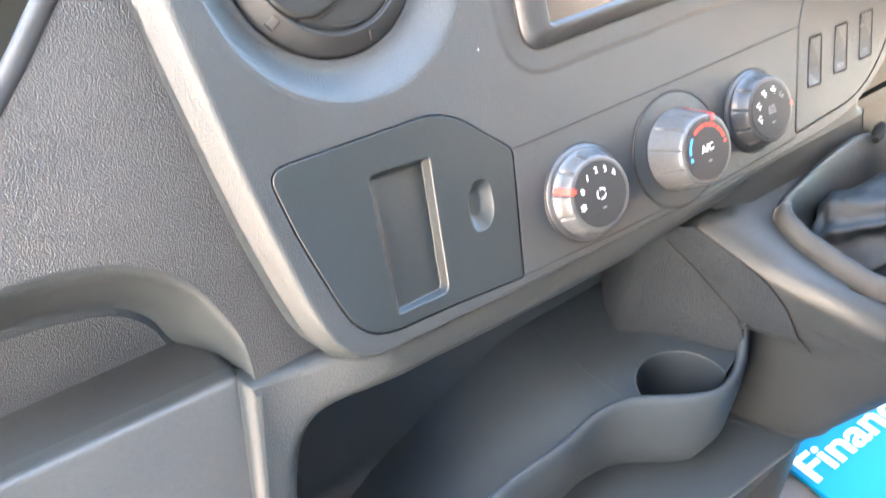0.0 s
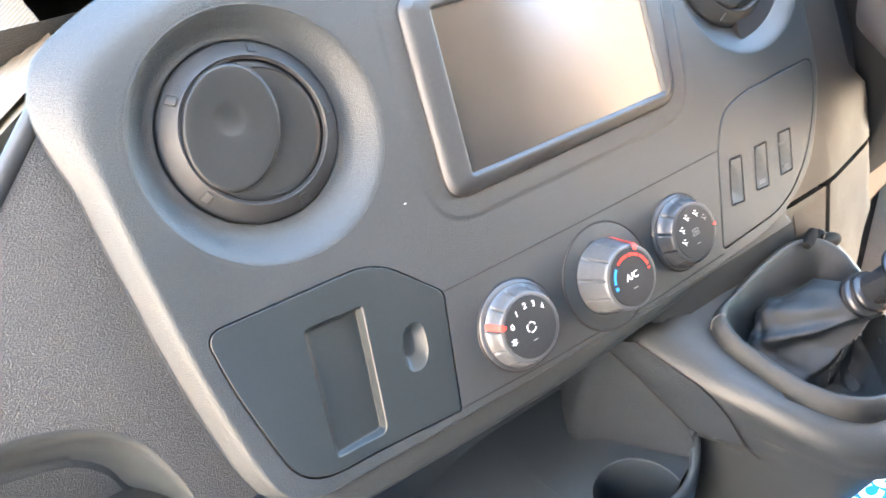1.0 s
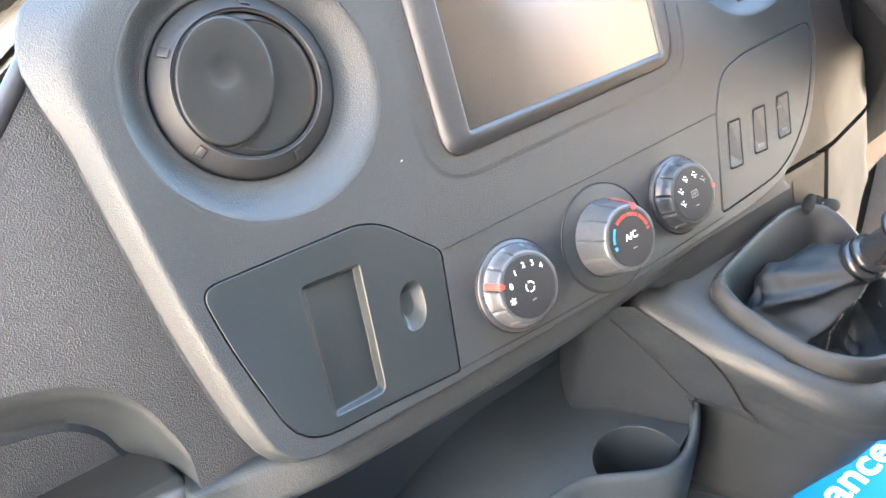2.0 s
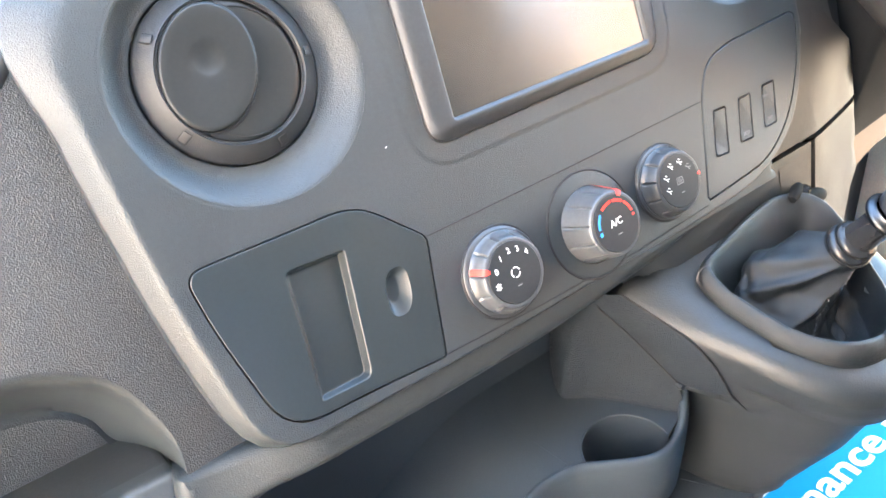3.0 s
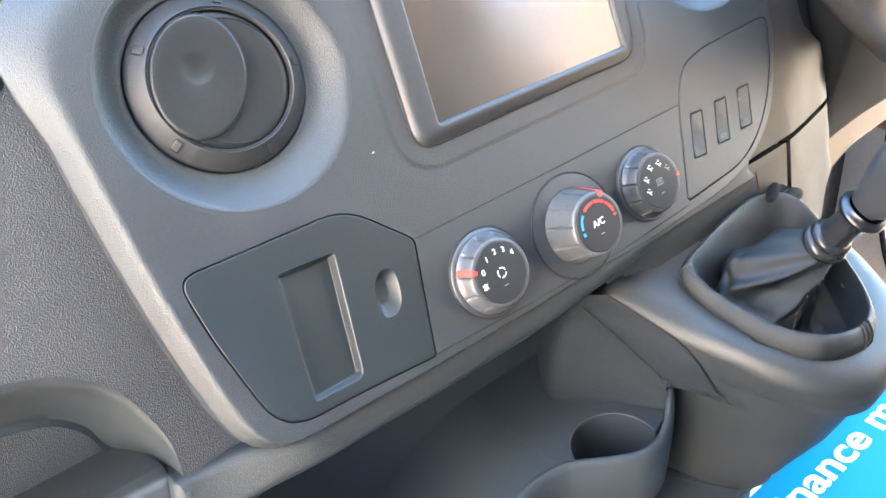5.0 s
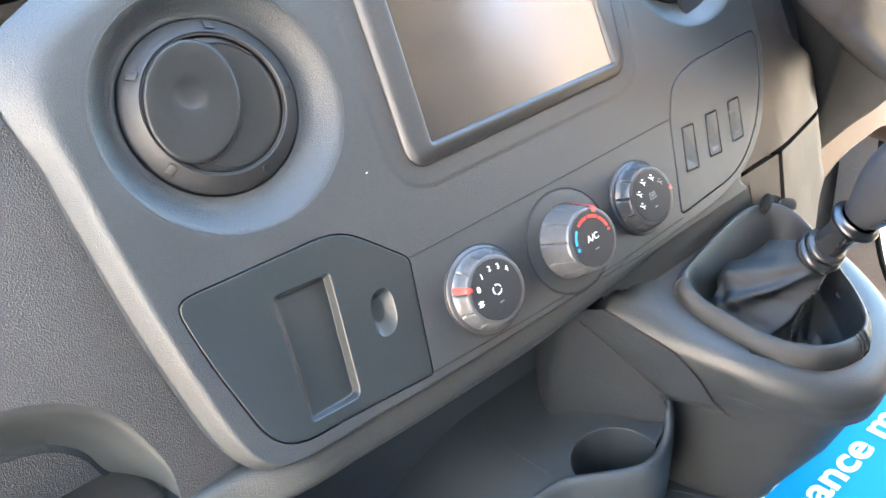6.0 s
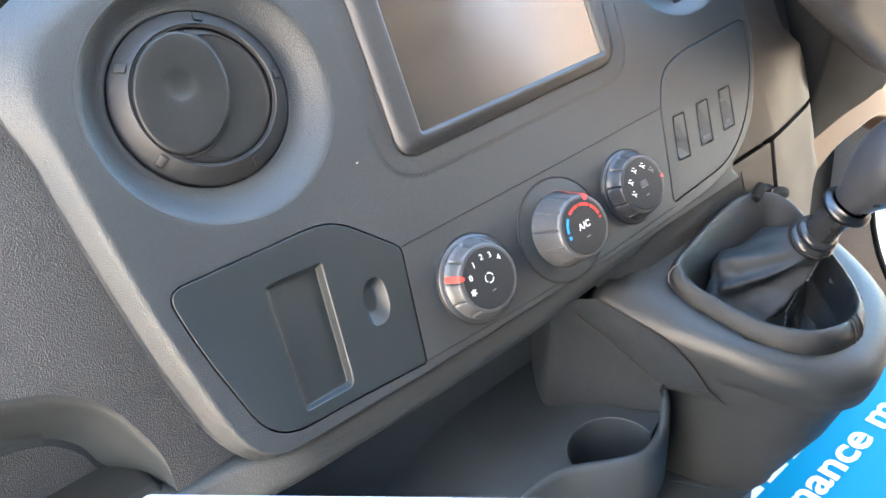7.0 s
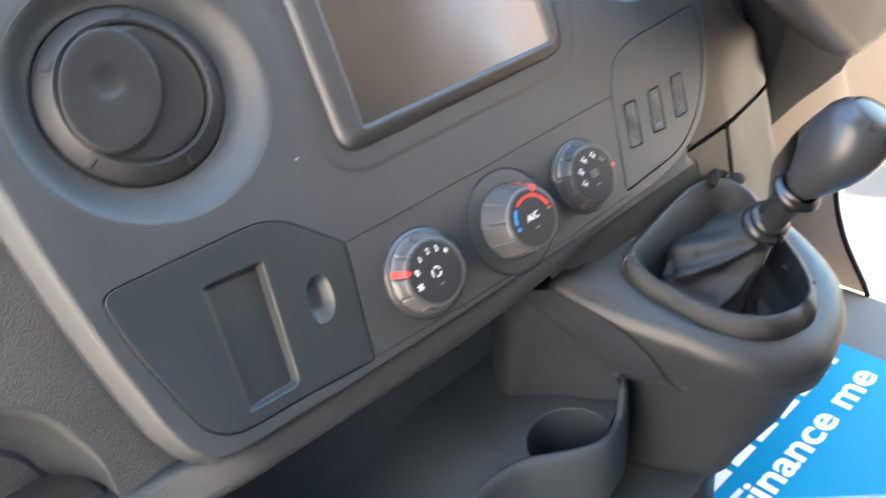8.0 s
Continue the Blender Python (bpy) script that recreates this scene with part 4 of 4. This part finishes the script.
# added near-black boxes: they stand in for the deep shade below the fascia
heater = thing("dark_filler", Matrix(), "black filler boxes added to darken the space under the dashboard", "heater box")
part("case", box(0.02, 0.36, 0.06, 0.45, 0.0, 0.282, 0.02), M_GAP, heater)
part("shade_block", box(0.190, 0.345, -0.0300, 0.100, 0.250, 0.480, 0.008), M_GAP, heater)

pod = thing("gear_console", Matrix(), "dark grey moulded plastic gear lever console", "gear console")
EDGE = [(0.138, 0.060), (0.1440, -0.005), (0.1520, -0.037), (0.1660, -0.068), (0.1775, -0.111), (0.1895, -0.151), (0.2090, -0.184), (0.2370, -0.200), (0.2660, -0.199), (0.2960, -0.190), (0.3260, -0.171), (0.3480, -0.137), (0.3620, -0.100), (0.3760, -0.050), (0.390, 0.060)]


def top_z(y):
    end = min(max((y + 0.0385) / 0.020, 0.0), 1.0)    # the console stops short of the dash
    return -0.024 * end * end * (3 - 2 * end) + 0.455 + 0.2 * (min(max(y, -0.25), 0.0) + 0.04) + 0.18 * max(min(y, 0.0) + 0.09, 0.0)


RING = [(0.2040, -0.0690), (0.2350, -0.0590), (0.2800, -0.0520), (0.3180, -0.0510), (0.3430, -0.0620), (0.3440, -0.0860), (0.3240, -0.1180), (0.2950, -0.1560), (0.2730, -0.1750), (0.2480, -0.1780), (0.2240, -0.1680), (0.2085, -0.1440), (0.2020, -0.1080)]


def in_ring(x, y):
    """Inside the opening that the gaiter covers."""
    inside = False
    for (ax, ay), (bx, by) in zip(RING, RING[1:] + RING[:1]):
        if (ay > y) != (by > y) and x < (bx - ax) * (y - ay) / (by - ay) + ax:
            inside = not inside
    return inside


def pod_body():
    line = spline([(x, y, 0) for x, y in EDGE], 110, closed=False)
    c = Vector((0.275, 0.05, 0))
    loops = []
    rows = [(k / 60, k / 60, 1.0, 0.0, 0) for k in range(2, 47)]
    rows += [(0.80, 0.80, 1.0, 0.0, 0), (0.90, 0.90, 1.0, 0.0004, 0), (0.945, 0.945, 1.0, 0.0018, 0), (0.972, 0.970, 1.0, 0.0046, 0), (0.990, 0.986, 1.0, 0.0090, 0)]
    low = [(1.0, 0.992, 0.985, 0.0160, 0), (0.993, 0.965, 0.955, 0.0290, 0), (0.980, 0.930, 0.925, 0.0400, 0), (0.962, 0.875, 0.895, 0, 0.396), (0.918, 0.805, 0.875, 0, 0.360), (0.870, 0.765, 0.860, 0, 0.327), (0.796, 0.725, 0.805, 0, 0.290), (0.718, 0.685, 0.775, 0, 0.250), (0.708, 0.670, 0.77, 0, 0.241), (0.69, 0.65, 0.76, 0, 0.236), (0.62, 0.58, 0.80, 0, 0.20), (0.60, 0.56, 0.80, 0, 0.001)]
    sides = [[(c.x + (p.x - c.x) * (sx if p.x < c.x else s * sr), c.y + (p.y - c.y) * s, flat or top_z(c.y + (p.y - c.y) * s) - drop) for p in line] for s, sx, sr, drop, flat in rows + low]
    for i, row in enumerate(sides):
        loops.append(row)
        # finer steps down the side
        if len(rows) <= i < len(rows) + 6:
            for k in (0.25, 0.5, 0.75):
                loops.append([Vector(p).lerp(Vector(q), k) for p, q in zip(row, sides[i + 1])])
    return loft(loops, closed=False)


SEAM = [(0.1500, -0.0395, 0.4575), (0.1585, -0.0650, 0.4460), (0.1690, -0.0880, 0.4310), (0.1752, -0.1030, 0.4150), (0.1801, -0.1085, 0.4016), (0.1860, -0.1130, 0.3860), (0.1920, -0.1230, 0.3745)]
pod_mesh = pod_body()
# opening under the gaiter
inner = [f for f in pod_mesh.faces for m in [f.calc_center_median()] if m.z > 0.40 and in_ring(0.268 + (m.x - 0.268) * 0.98, -0.115 + (m.y + 0.115) * 0.98)]
bmesh.ops.delete(pod_mesh, geom=inner, context="FACES")
JOINT = [(0.1420, -0.0060, 0.4480), (0.1432, -0.0250, 0.4387), (0.1527, -0.0435, 0.4212), (0.1622, -0.0605, 0.4017), (0.1709, -0.0768, 0.3827)]
step = Vector((-0.0010, -0.0004, 0.0002))
seam_line = [p + step for p in spline(SEAM[:6], 36, closed=False)]
joint_line = spline(JOINT, 36, closed=False)
ahead = [p + (p - q).normalized() * 0.055 for p, q in zip(seam_line, joint_line)]
behind = [q + (q - p).normalized() * 0.020 for p, q in zip(seam_line, joint_line)]
sheet = loft([behind, joint_line, seam_line, ahead], closed=False)
sheet.normal_update()
guide = BVHTree.FromBMesh(sheet)
for v in pod_mesh.verts:
    if v.co.x > 0.24 or not 0.372 < v.co.z < top_z(v.co.y) - 0.007:
        continue
    loc, nor, i, dist = guide.find_nearest(v.co)
    if dist > 0.02:
        continue
    if nor.x > 0:
        nor = -nor
    over = (v.co - loc).dot(nor) + 0.0014
    if over > -0.016:
        gap = (loc - min(seam_line, key=lambda p: (p - loc).length)).length
        front = guide.find_nearest(v.co)[2] >= 2 * (len(seam_line) - 1)
        w = min(1.0, max(0.0, 1 - (gap - 0.005) / 0.045)) if front else 1.0
        v.co -= nor * over * w * w * (3 - 2 * w)
part("body", pod_mesh, M_CONSOLE, pod, sharp=75)
part("rear_upstand", loft([[(x, y + max(0.19 - x, 0) * 0.35, top_z(-0.045) + dz - max(0.20 - x, 0) * 0.22) for x in (0.158, 0.165, 0.18, 0.20, 0.28, 0.36)] for y, dz in ((-0.0520, -0.0120), (-0.0480, -0.0020), (-0.0455, 0.0030), (-0.0430, 0.0090), (-0.0405, 0.0200), (-0.0390, 0.0340))], closed=False), M_CONSOLE, pod, sharp=80)
part("side_strip", loft([[p.lerp(q, k / 5) + Vector((-0.0016, -0.0006, 0)) * math.sin(math.pi * k / 5) for p, q in zip(seam_line, joint_line)] for k in range(6)], closed=False), M_SIDE, pod, "grained side strip", sharp=70)
part("parting_line", tube(seam_line + [Vector(p) + step for p in SEAM[6:]], [0.0008] * 36 + [0.0003], 6), M_GAP, pod)
part("parting_line", tube([p + step * 0.4 for p in joint_line[6:]], 0.0008, 6), M_GAP, pod)
part("side_lug", lathe([(0.0, -0.004), (0.003, -0.003), (0.004, 0.0), (0.003, 0.003), (0.0, 0.004)], 16, None), M_SIDE, pod).matrix_local = Matrix.Translation((0.1725, -0.0785, 0.3805))

# ---- gear lever with its gaiter ----
lever = thing("gear_lever", Matrix(), "black leather gear lever gaiter and grey round knob", "gear lever")
ring = spline([(x, y, 0) for x, y in RING], 200)
SHAFT = Vector((0.298, -0.1235, 0.4700))
AXIS = Vector((0.0, -0.54, 0.84)).normalized()


ROLL = ((1.015, -0.0140), (1.038, -0.0060), (1.054, 0.0005), (1.056, 0.0048), (1.044, 0.0086), (1.018, 0.0118), (0.988, 0.0140), (0.964, 0.0149), (0.944, 0.0140), (0.924, 0.0116), (0.898, 0.0072), (0.868, 0.0012), (0.836, -0.0056), (0.804, -0.0120), (0.775, -0.0175))
HUB = Vector((0.268, -0.115, 0))


def rolled(p, s, h):
    """A point of the padded rim over the ring point p; the rim stands higher towards the dashboard."""
    q = HUB + (p - HUB) * s
    rise = 1.0 + 0.06 * min(max((p.y + 0.10) / 0.05, 0), 1) if h > 0 else 1.0
    uneven = 0.0020 * noise.noise(Vector((p.x * 26, p.y * 26, s * 2))) + 0.0006 * noise.noise(Vector((p.x * 110, p.y * 110, s * 9)))
    return Vector((q.x, q.y, top_z(q.y) + h * rise + uneven))


def bent(points, g):
    """The point at g along a smooth curve through the points, one step each."""
    k = min(int(g), len(points) - 2)
    u = g - k
    a, b, c, d = points[max(k - 1, 0)], points[k], points[k + 1], points[min(k + 2, len(points) - 1)]
    return 0.5 * (2 * b + (c - a) * u + (2 * a - 5 * b + 4 * c - d) * u * u + (3 * b - a - 3 * c + d) * u ** 3)


SLEEVE = ((Vector((0.263, -0.100, 0.425)), 0.0370), (Vector((0.277, -0.1045, 0.448)), 0.0290), (SHAFT - AXIS * 0.006, 0.0142))


def skirt(base, i, f):
    """A point of the leather between the rim's foot and the lever: down into a valley, then up a creased sleeve."""
    side = Vector((1, 0, 0))
    back = AXIS.cross(side)
    q = base[i]
    ang = math.atan2(ring[i].y - HUB.y, ring[i].x - HUB.x)
    way = side * math.cos(ang) + back * math.sin(ang)
    rings = [c + way * r for c, r in SLEEVE]
    valley = q.lerp(rings[0], 0.55)
    valley.z = min(q.z, rings[0].z) - 0.004
    g = f * 4
    p = bent([q, valley] + rings, g)
    slow = noise.noise(Vector((math.cos(ang) * 1.3, math.sin(ang) * 1.3, 3.0)))
    swell = math.sin(math.pi * min(max((g - 1.3) / 2.6, 0), 1))
    # soft rings across the sleeve, sharper on their upper side, that fade round the back
    turn = (g - 1.3) * 1.75 + 0.45 * math.cos(ang - 2.2) + slow * 0.25
    crease = (0.35 - (1 - abs(math.sin(math.pi * turn))) ** 1.5) * (0.55 + 0.45 * math.cos(ang - 3.9))
    # long slanting folds with sharp crests
    ridge = 0.5 - 2.2 * abs(noise.noise(Vector((math.cos(ang - g * 0.6) * 1.35, math.sin(ang - g * 0.6) * 1.35, 7.3 + g * 0.45))))
    # upright pleats where the sleeve gathers in the valley
    gather = max(0.0, 1 - abs(g - 1.5) / 1.1)
    pleat = ((1 - abs(math.sin(2.5 * ang + 0.4 + g * 0.8 + 2.6 * slow))) ** 2 - 0.35)
    fine = 0.0014 * noise.noise(Vector((q.x * 30, q.y * 30, f * 5.0))) + 0.0003 * noise.noise(Vector((q.x * 120, q.y * 120, f * 18.0)))
    out = (way + Vector((0, 0, 0.3))).normalized()
    return p + out * (0.0026 * crease * swell + 0.0072 * ridge * swell + 0.0052 * pleat * gather * (0.35 + 1.3 * max(0.0, 0.5 + slow)) + fine * math.sin(math.pi * min(1, f * 1.02)))


def gaiter():
    loops = [[rolled(p, s, h) for p in ring] for s, h in ROLL]
    base = loops[-1]
    for k in range(1, 57):
        loops.append([skirt(base, i, k / 56) for i in range(len(ring))])
    return loft(loops)


part("gaiter", gaiter(), M_LEATHER, lever, "black creased leather gaiter", sharp=80)


def along(profile, origin, axis, n=48):
    """Turned about the lever's axis: profile of (radius, distance along it)."""
    bm = lathe([(r, d) for r, d in profile], n)
    turn = Vector((0, 1, 0)).rotation_difference(axis).to_matrix().to_4x4()
    bm.transform(Matrix.Translation(origin) @ turn)
    return bm


part("lower_collar", along([(0.0110, -0.011), (0.0158, -0.0095), (0.0176, -0.0065), (0.0180, -0.0030), (0.0170, -0.0002), (0.0150, 0.0010), (0.0158, 0.0026), (0.0160, 0.0050), (0.0150, 0.0070), (0.0120, 0.0082)], SHAFT, AXIS), M_COLLAR, lever, "glossy black ringed collar", sharp=60)
part("shaft", along([(0.0124, 0.004), (0.0116, 0.012), (0.0112, 0.020), (0.0116, 0.030), (0.0128, 0.036)], SHAFT, AXIS), M_COLLAR, lever, sharp=60)
part("upper_collar", along([(0.0130, 0.034), (0.0165, 0.0352), (0.0178, 0.0370), (0.0178, 0.0388), (0.0165, 0.0402), (0.0145, 0.0410), (0.0138, 0.0430)], SHAFT, AXIS), M_CHROME, lever, "satin silver lift collar", sharp=60)
KN = (AXIS + Vector((0.30, 0.02, 0.0))).normalized()
part("knob", along([(0.0138, 0.040), (0.0150, 0.046), (0.0190, 0.055), (0.0232, 0.066), (0.0258, 0.078), (0.0264, 0.088), (0.0252, 0.0975), (0.0220, 0.1055), (0.0170, 0.1105), (0.0160, 0.1112), (0.0155, 0.1100), (0.0150, 0.1080)], SHAFT, KN.lerp(AXIS, 0.5).normalized(), 64), M_LEVER, lever, "satin dark grey egg-shaped knob", sharp=60)
part("cap", along([(0.0152, 0.1085), (0.0151, 0.1104), (0.0146, 0.1108), (0.0090, 0.1121), (0.0, 0.1126)], SHAFT, KN.lerp(AXIS, 0.5).normalized(), 48), M_FACE, lever, "matt dark cap", sharp=60)
# stitching over the rim's two corners and down the seam of the skirt
def stitch_row(pts, r=0.0005, mat=None):
    for a, b in zip(pts[0::2], pts[1::2]):
        part("stitch", tube([a, (a + b) / 2 + (b - a) * 0.3, b], r, 5), mat or M_THREAD, lever)


for target, spread in ((Vector((0.2030, -0.0660, 0)), 1), (Vector((0.262, -0.1795, 0)), 3)):
    near_i = min(range(len(ring)), key=lambda i: (ring[i] - target).length)
    for k in range(spread):
        p = ring[(near_i + k * 2) % len(ring)]
        row = spline([rolled(p, s, h) + ((p - HUB).normalized() * (s - 0.99) * 10 + Vector((0, 0, 1))).normalized() * 0.0005 for s, h in ROLL[1:10]], 40, closed=False)
        if spread == 1:
            stitch_row([q + Vector((-0.0002, -0.0002, 0.0003)) for q in row[2:36]], 0.0006)
        else:
            part("seam", tube(row[2:36], 0.0006, 6), M_LEATHER, lever)
foot_line = [rolled(p, *ROLL[-1]) for p in ring]
seam_i = min(range(len(ring)), key=lambda i: (ring[i] - Vector((0.252, -0.177, 0))).length)
stitch_row([skirt(foot_line, seam_i, 0.56 + k * 0.014) + Vector((-0.0006, -0.0010, 0.0004)) for k in range(30)])

# ---- small clip behind the gaiter ----
clip = thing("cable_clip", Matrix(), "small dark plastic cable clip behind the gaiter", "clip")
part("cap", along([(0.0, -0.011), (0.0034, -0.010), (0.0048, -0.005), (0.0048, 0.004), (0.0034, 0.009), (0.0, 0.010)], Vector((0.3330, -0.0560, 0.4720)), Vector((0.9, 0.3, 0.2)).normalized(), 20), M_SHROUD, clip)
part("cover", along([(0.0, -0.016), (0.0045, -0.015), (0.0066, -0.009), (0.0068, 0.004), (0.0056, 0.012), (0.0030, 0.016), (0.0, 0.0165)], Vector((0.3600, -0.0580, 0.4580)), Vector((0.95, 0.1, -0.3)).normalized(), 24), M_SHROUD, clip)
part("post", along([(0.0060, 0.0), (0.0070, 0.004), (0.0065, 0.030), (0.0, 0.031)], Vector((0.347, -0.054, 0.4400)), Vector((0, 0, 1)), 16), M_COLLAR, clip)

# ---- steering column beyond ----
column = thing("steering_column", Matrix(), "dark grey plastic steering column shroud", "steering column")
SHROUD = [(0.500, 0.700), (0.505, 0.572), (0.512, 0.513), (0.518, 0.450), (0.526, 0.416), (0.550, 0.410), (0.617, 0.419), (0.694, 0.423), (0.720, 0.450), (0.740, 0.700)]


def shell(outline, levels, c, lean=0.0):
    """Closed moulding lofted from an (x, z) outline: levels of (scale, y), front first; lean sets its foot back."""
    pts = spline([(x, 0, z) for x, z in outline], 72)
    cc = Vector((c[0], 0, c[1]))
    loops = [[(cc + (p - cc) * k) + Vector((0, y + lean * (0.60 - p.z), 0)) for p in pts] for k, y in levels]
    return loft(loops, cap_first=True, cap_last=True)


part("shroud", shell(SHROUD, ((0.93, -0.029), (0.98, -0.025), (1.0, -0.017), (1.03, 0.10)), (0.61, 0.56), 0.22), M_SHROUD, column, sharp=60)
STALKS = [(0.372, 0.720), (0.368, 0.650), (0.374, 0.618), (0.392, 0.601), (0.440, 0.566), (0.490, 0.5300), (0.512, 0.5200), (0.600, 0.5330), (0.640, 0.560), (0.640, 0.720)]
part("stalk_cover", shell(STALKS, ((0.86, -0.090), (0.93, -0.088), (1.0, -0.079), (0.94, -0.056), (0.75, -0.02)), (0.52, 0.63)), M_COLUMN, column, "grey plastic column cover", sharp=60)

knee = thing("knee_panel", Matrix(), "knee panel under the steering column, warm light in its colour", "knee panel")
KNEE = spline([(0.592, 0, 0.330), (0.6052, 0, 0.3441), (0.6224, 0, 0.3520), (0.6579, 0, 0.3647), (0.7102, 0, 0.3688), (0.750, 0, 0.3690), (0.790, 0, 0.352), (0.840, 0, 0.305), (1.05, 0, 0.250)], 40, closed=False)
part("panel", loft([[(p.x - 0.05 * k, y, p.z + dz) for p in KNEE] for k, y, dz in ((1.0, 0.060, 0.24), (0.6, 0.050, 0.10), (0.1, 0.036, 0.010), (0.0, 0.034, 0.003), (0.0, 0.0355, 0.0), (0.0, 0.040, -0.001), (0.0, 0.080, 0.004))], closed=False), M_KNEE_LIT, knee)
# plain near-black wall, same material as the panel gaps
setting("wall_footwell", box(0.40, 0.878, 0.140, 0.152, 0.0, 0.42), M_GAP, "near-black wall across the driver's footwell", "footwell wall")

# ---- board on the floor ----
board = thing("finance_board", Matrix.Translation((0.5515, -0.15, 0.0)), "bright blue printed board with white lettering on the cab floor", "sign board")
part("sheet", box(-0.172, 0.186, -0.16, 0.16, 0.001, 0.008, 0.001), M_BOARD, board)
lettering("lettering", "Finance me", 0.0520, M_WHITE, board, Matrix.Translation((-0.0085, 0.0770, 0.0084)) @ Matrix.Diagonal((1.345, 0.96, 1, 1)), "white printed words", depth=0.0002, bold=0.0011)
# lines that cannot be read stay plain bars
for x0, x1, y0, y1 in ((-0.160, -0.120, 0.1150, 0.144), (-0.108, -0.066, 0.1150, 0.144), (-0.054, -0.012, 0.1150, 0.144), (0.0, 0.042, 0.1150, 0.144), (0.054, 0.078, 0.1150, 0.144), (0.090, 0.118, 0.1150, 0.144), (0.138, 0.150, 0.1150, 0.1215)):
    part("print_bar", box(x0, x1, y0, y1, 0.0081, 0.0085), M_WHITE, board, smooth=False)

# ---- seats ----
def cab_seat(x, label):
    st = thing("cab_seat", Matrix.Translation((x, 0, 0)), label, "seat", "cab seats")
    part("cushion", box(-0.24, 0.24, -1.00, -0.42, 0.30, 0.43, 0.04), M_SEAT, st)
    part("base", box(-0.20, 0.20, -0.95, -0.50, 0.0, 0.301, 0.01), M_GAP, st)
    part("backrest", box(-0.23, 0.23, -1.16, -1.00, 0.36, 1.02, 0.05), M_SEAT, st)
    part("headrest", box(-0.13, 0.13, -1.17, -1.06, 1.05, 1.24, 0.04), M_SEAT, st)
    part("headrest_post", box(-0.07, -0.056, -1.12, -1.106, 1.0, 1.07), M_CHROME, st)
    part("headrest_post", box(0.056, 0.07, -1.12, -1.106, 1.0, 1.07), M_CHROME, st)


cab_seat(-0.16, "dark grey fabric passenger seat facing the dashboard")
cab_seat(0.68, "dark grey fabric driver's seat")

# ---- leaflet close to the lens ----
leaf = thing("leaflet", Matrix(), "lavender printed leaflet with white border and red mark", "leaflet")
L0, R0 = Vector((-0.1896, -0.3117, 0.7542)), Vector((-0.1172, -0.3264, 0.7031))
across = (R0 - L0).normalized()
down = (Vector((-0.417, -0.324, -0.849)) - Vector((0.774, -0.616, -0.145)) * 0.25)
down = (down - across * down.dot(across)).normalized()
out = across.cross(down).normalized()


def on_leaf(a, b, c=0.0):
    return L0 + across * a + down * b + out * c


def leaf_sheet():
    bm = bmesh.new()
    outline = rounded([(0.0030, 0.0, 0.0006), (0.21, 0.0, 0.003), (0.21, 0.297, 0.003), (0.0030, 0.297, 0.002)], 3)
    f1 = [bm.verts.new(on_leaf(p.x, p.y, 0.0004)) for p in outline]
    f2 = [bm.verts.new(on_leaf(p.x, p.y, -0.0004)) for p in outline]
    bm.faces.new(f1), bm.faces.new(f2)
    bridge(bm, f1, f2)
    return bm


part("sheet", leaf_sheet(), M_CARD, leaf, smooth=False)
for sgn in (0.0006, -0.0006):
    bm = bmesh.new()
    bm.faces.new([bm.verts.new(on_leaf(a, b, sgn)) for a, b in ((0.0118, 0.0050), (0.0132, 0.0046), (0.0152, 0.0048), (0.0170, 0.0056), (0.0182, 0.0072), (0.0186, 0.012), (0.0170, 0.018), (0.0130, 0.018), (0.0142, 0.0100), (0.0136, 0.0066))])
    part("red_mark", bm, M_RED, leaf, smooth=False)
    bm = bmesh.new()
    bm.faces.new([bm.verts.new(on_leaf(a, b, sgn)) for a, b in ((0.0033, 0.0002), (0.2096, 0.0002), (0.2096, 0.0017), (0.0033, 0.0017))])
    part("border", bm, M_CARDEDGE, leaf, "white unprinted border", smooth=False)
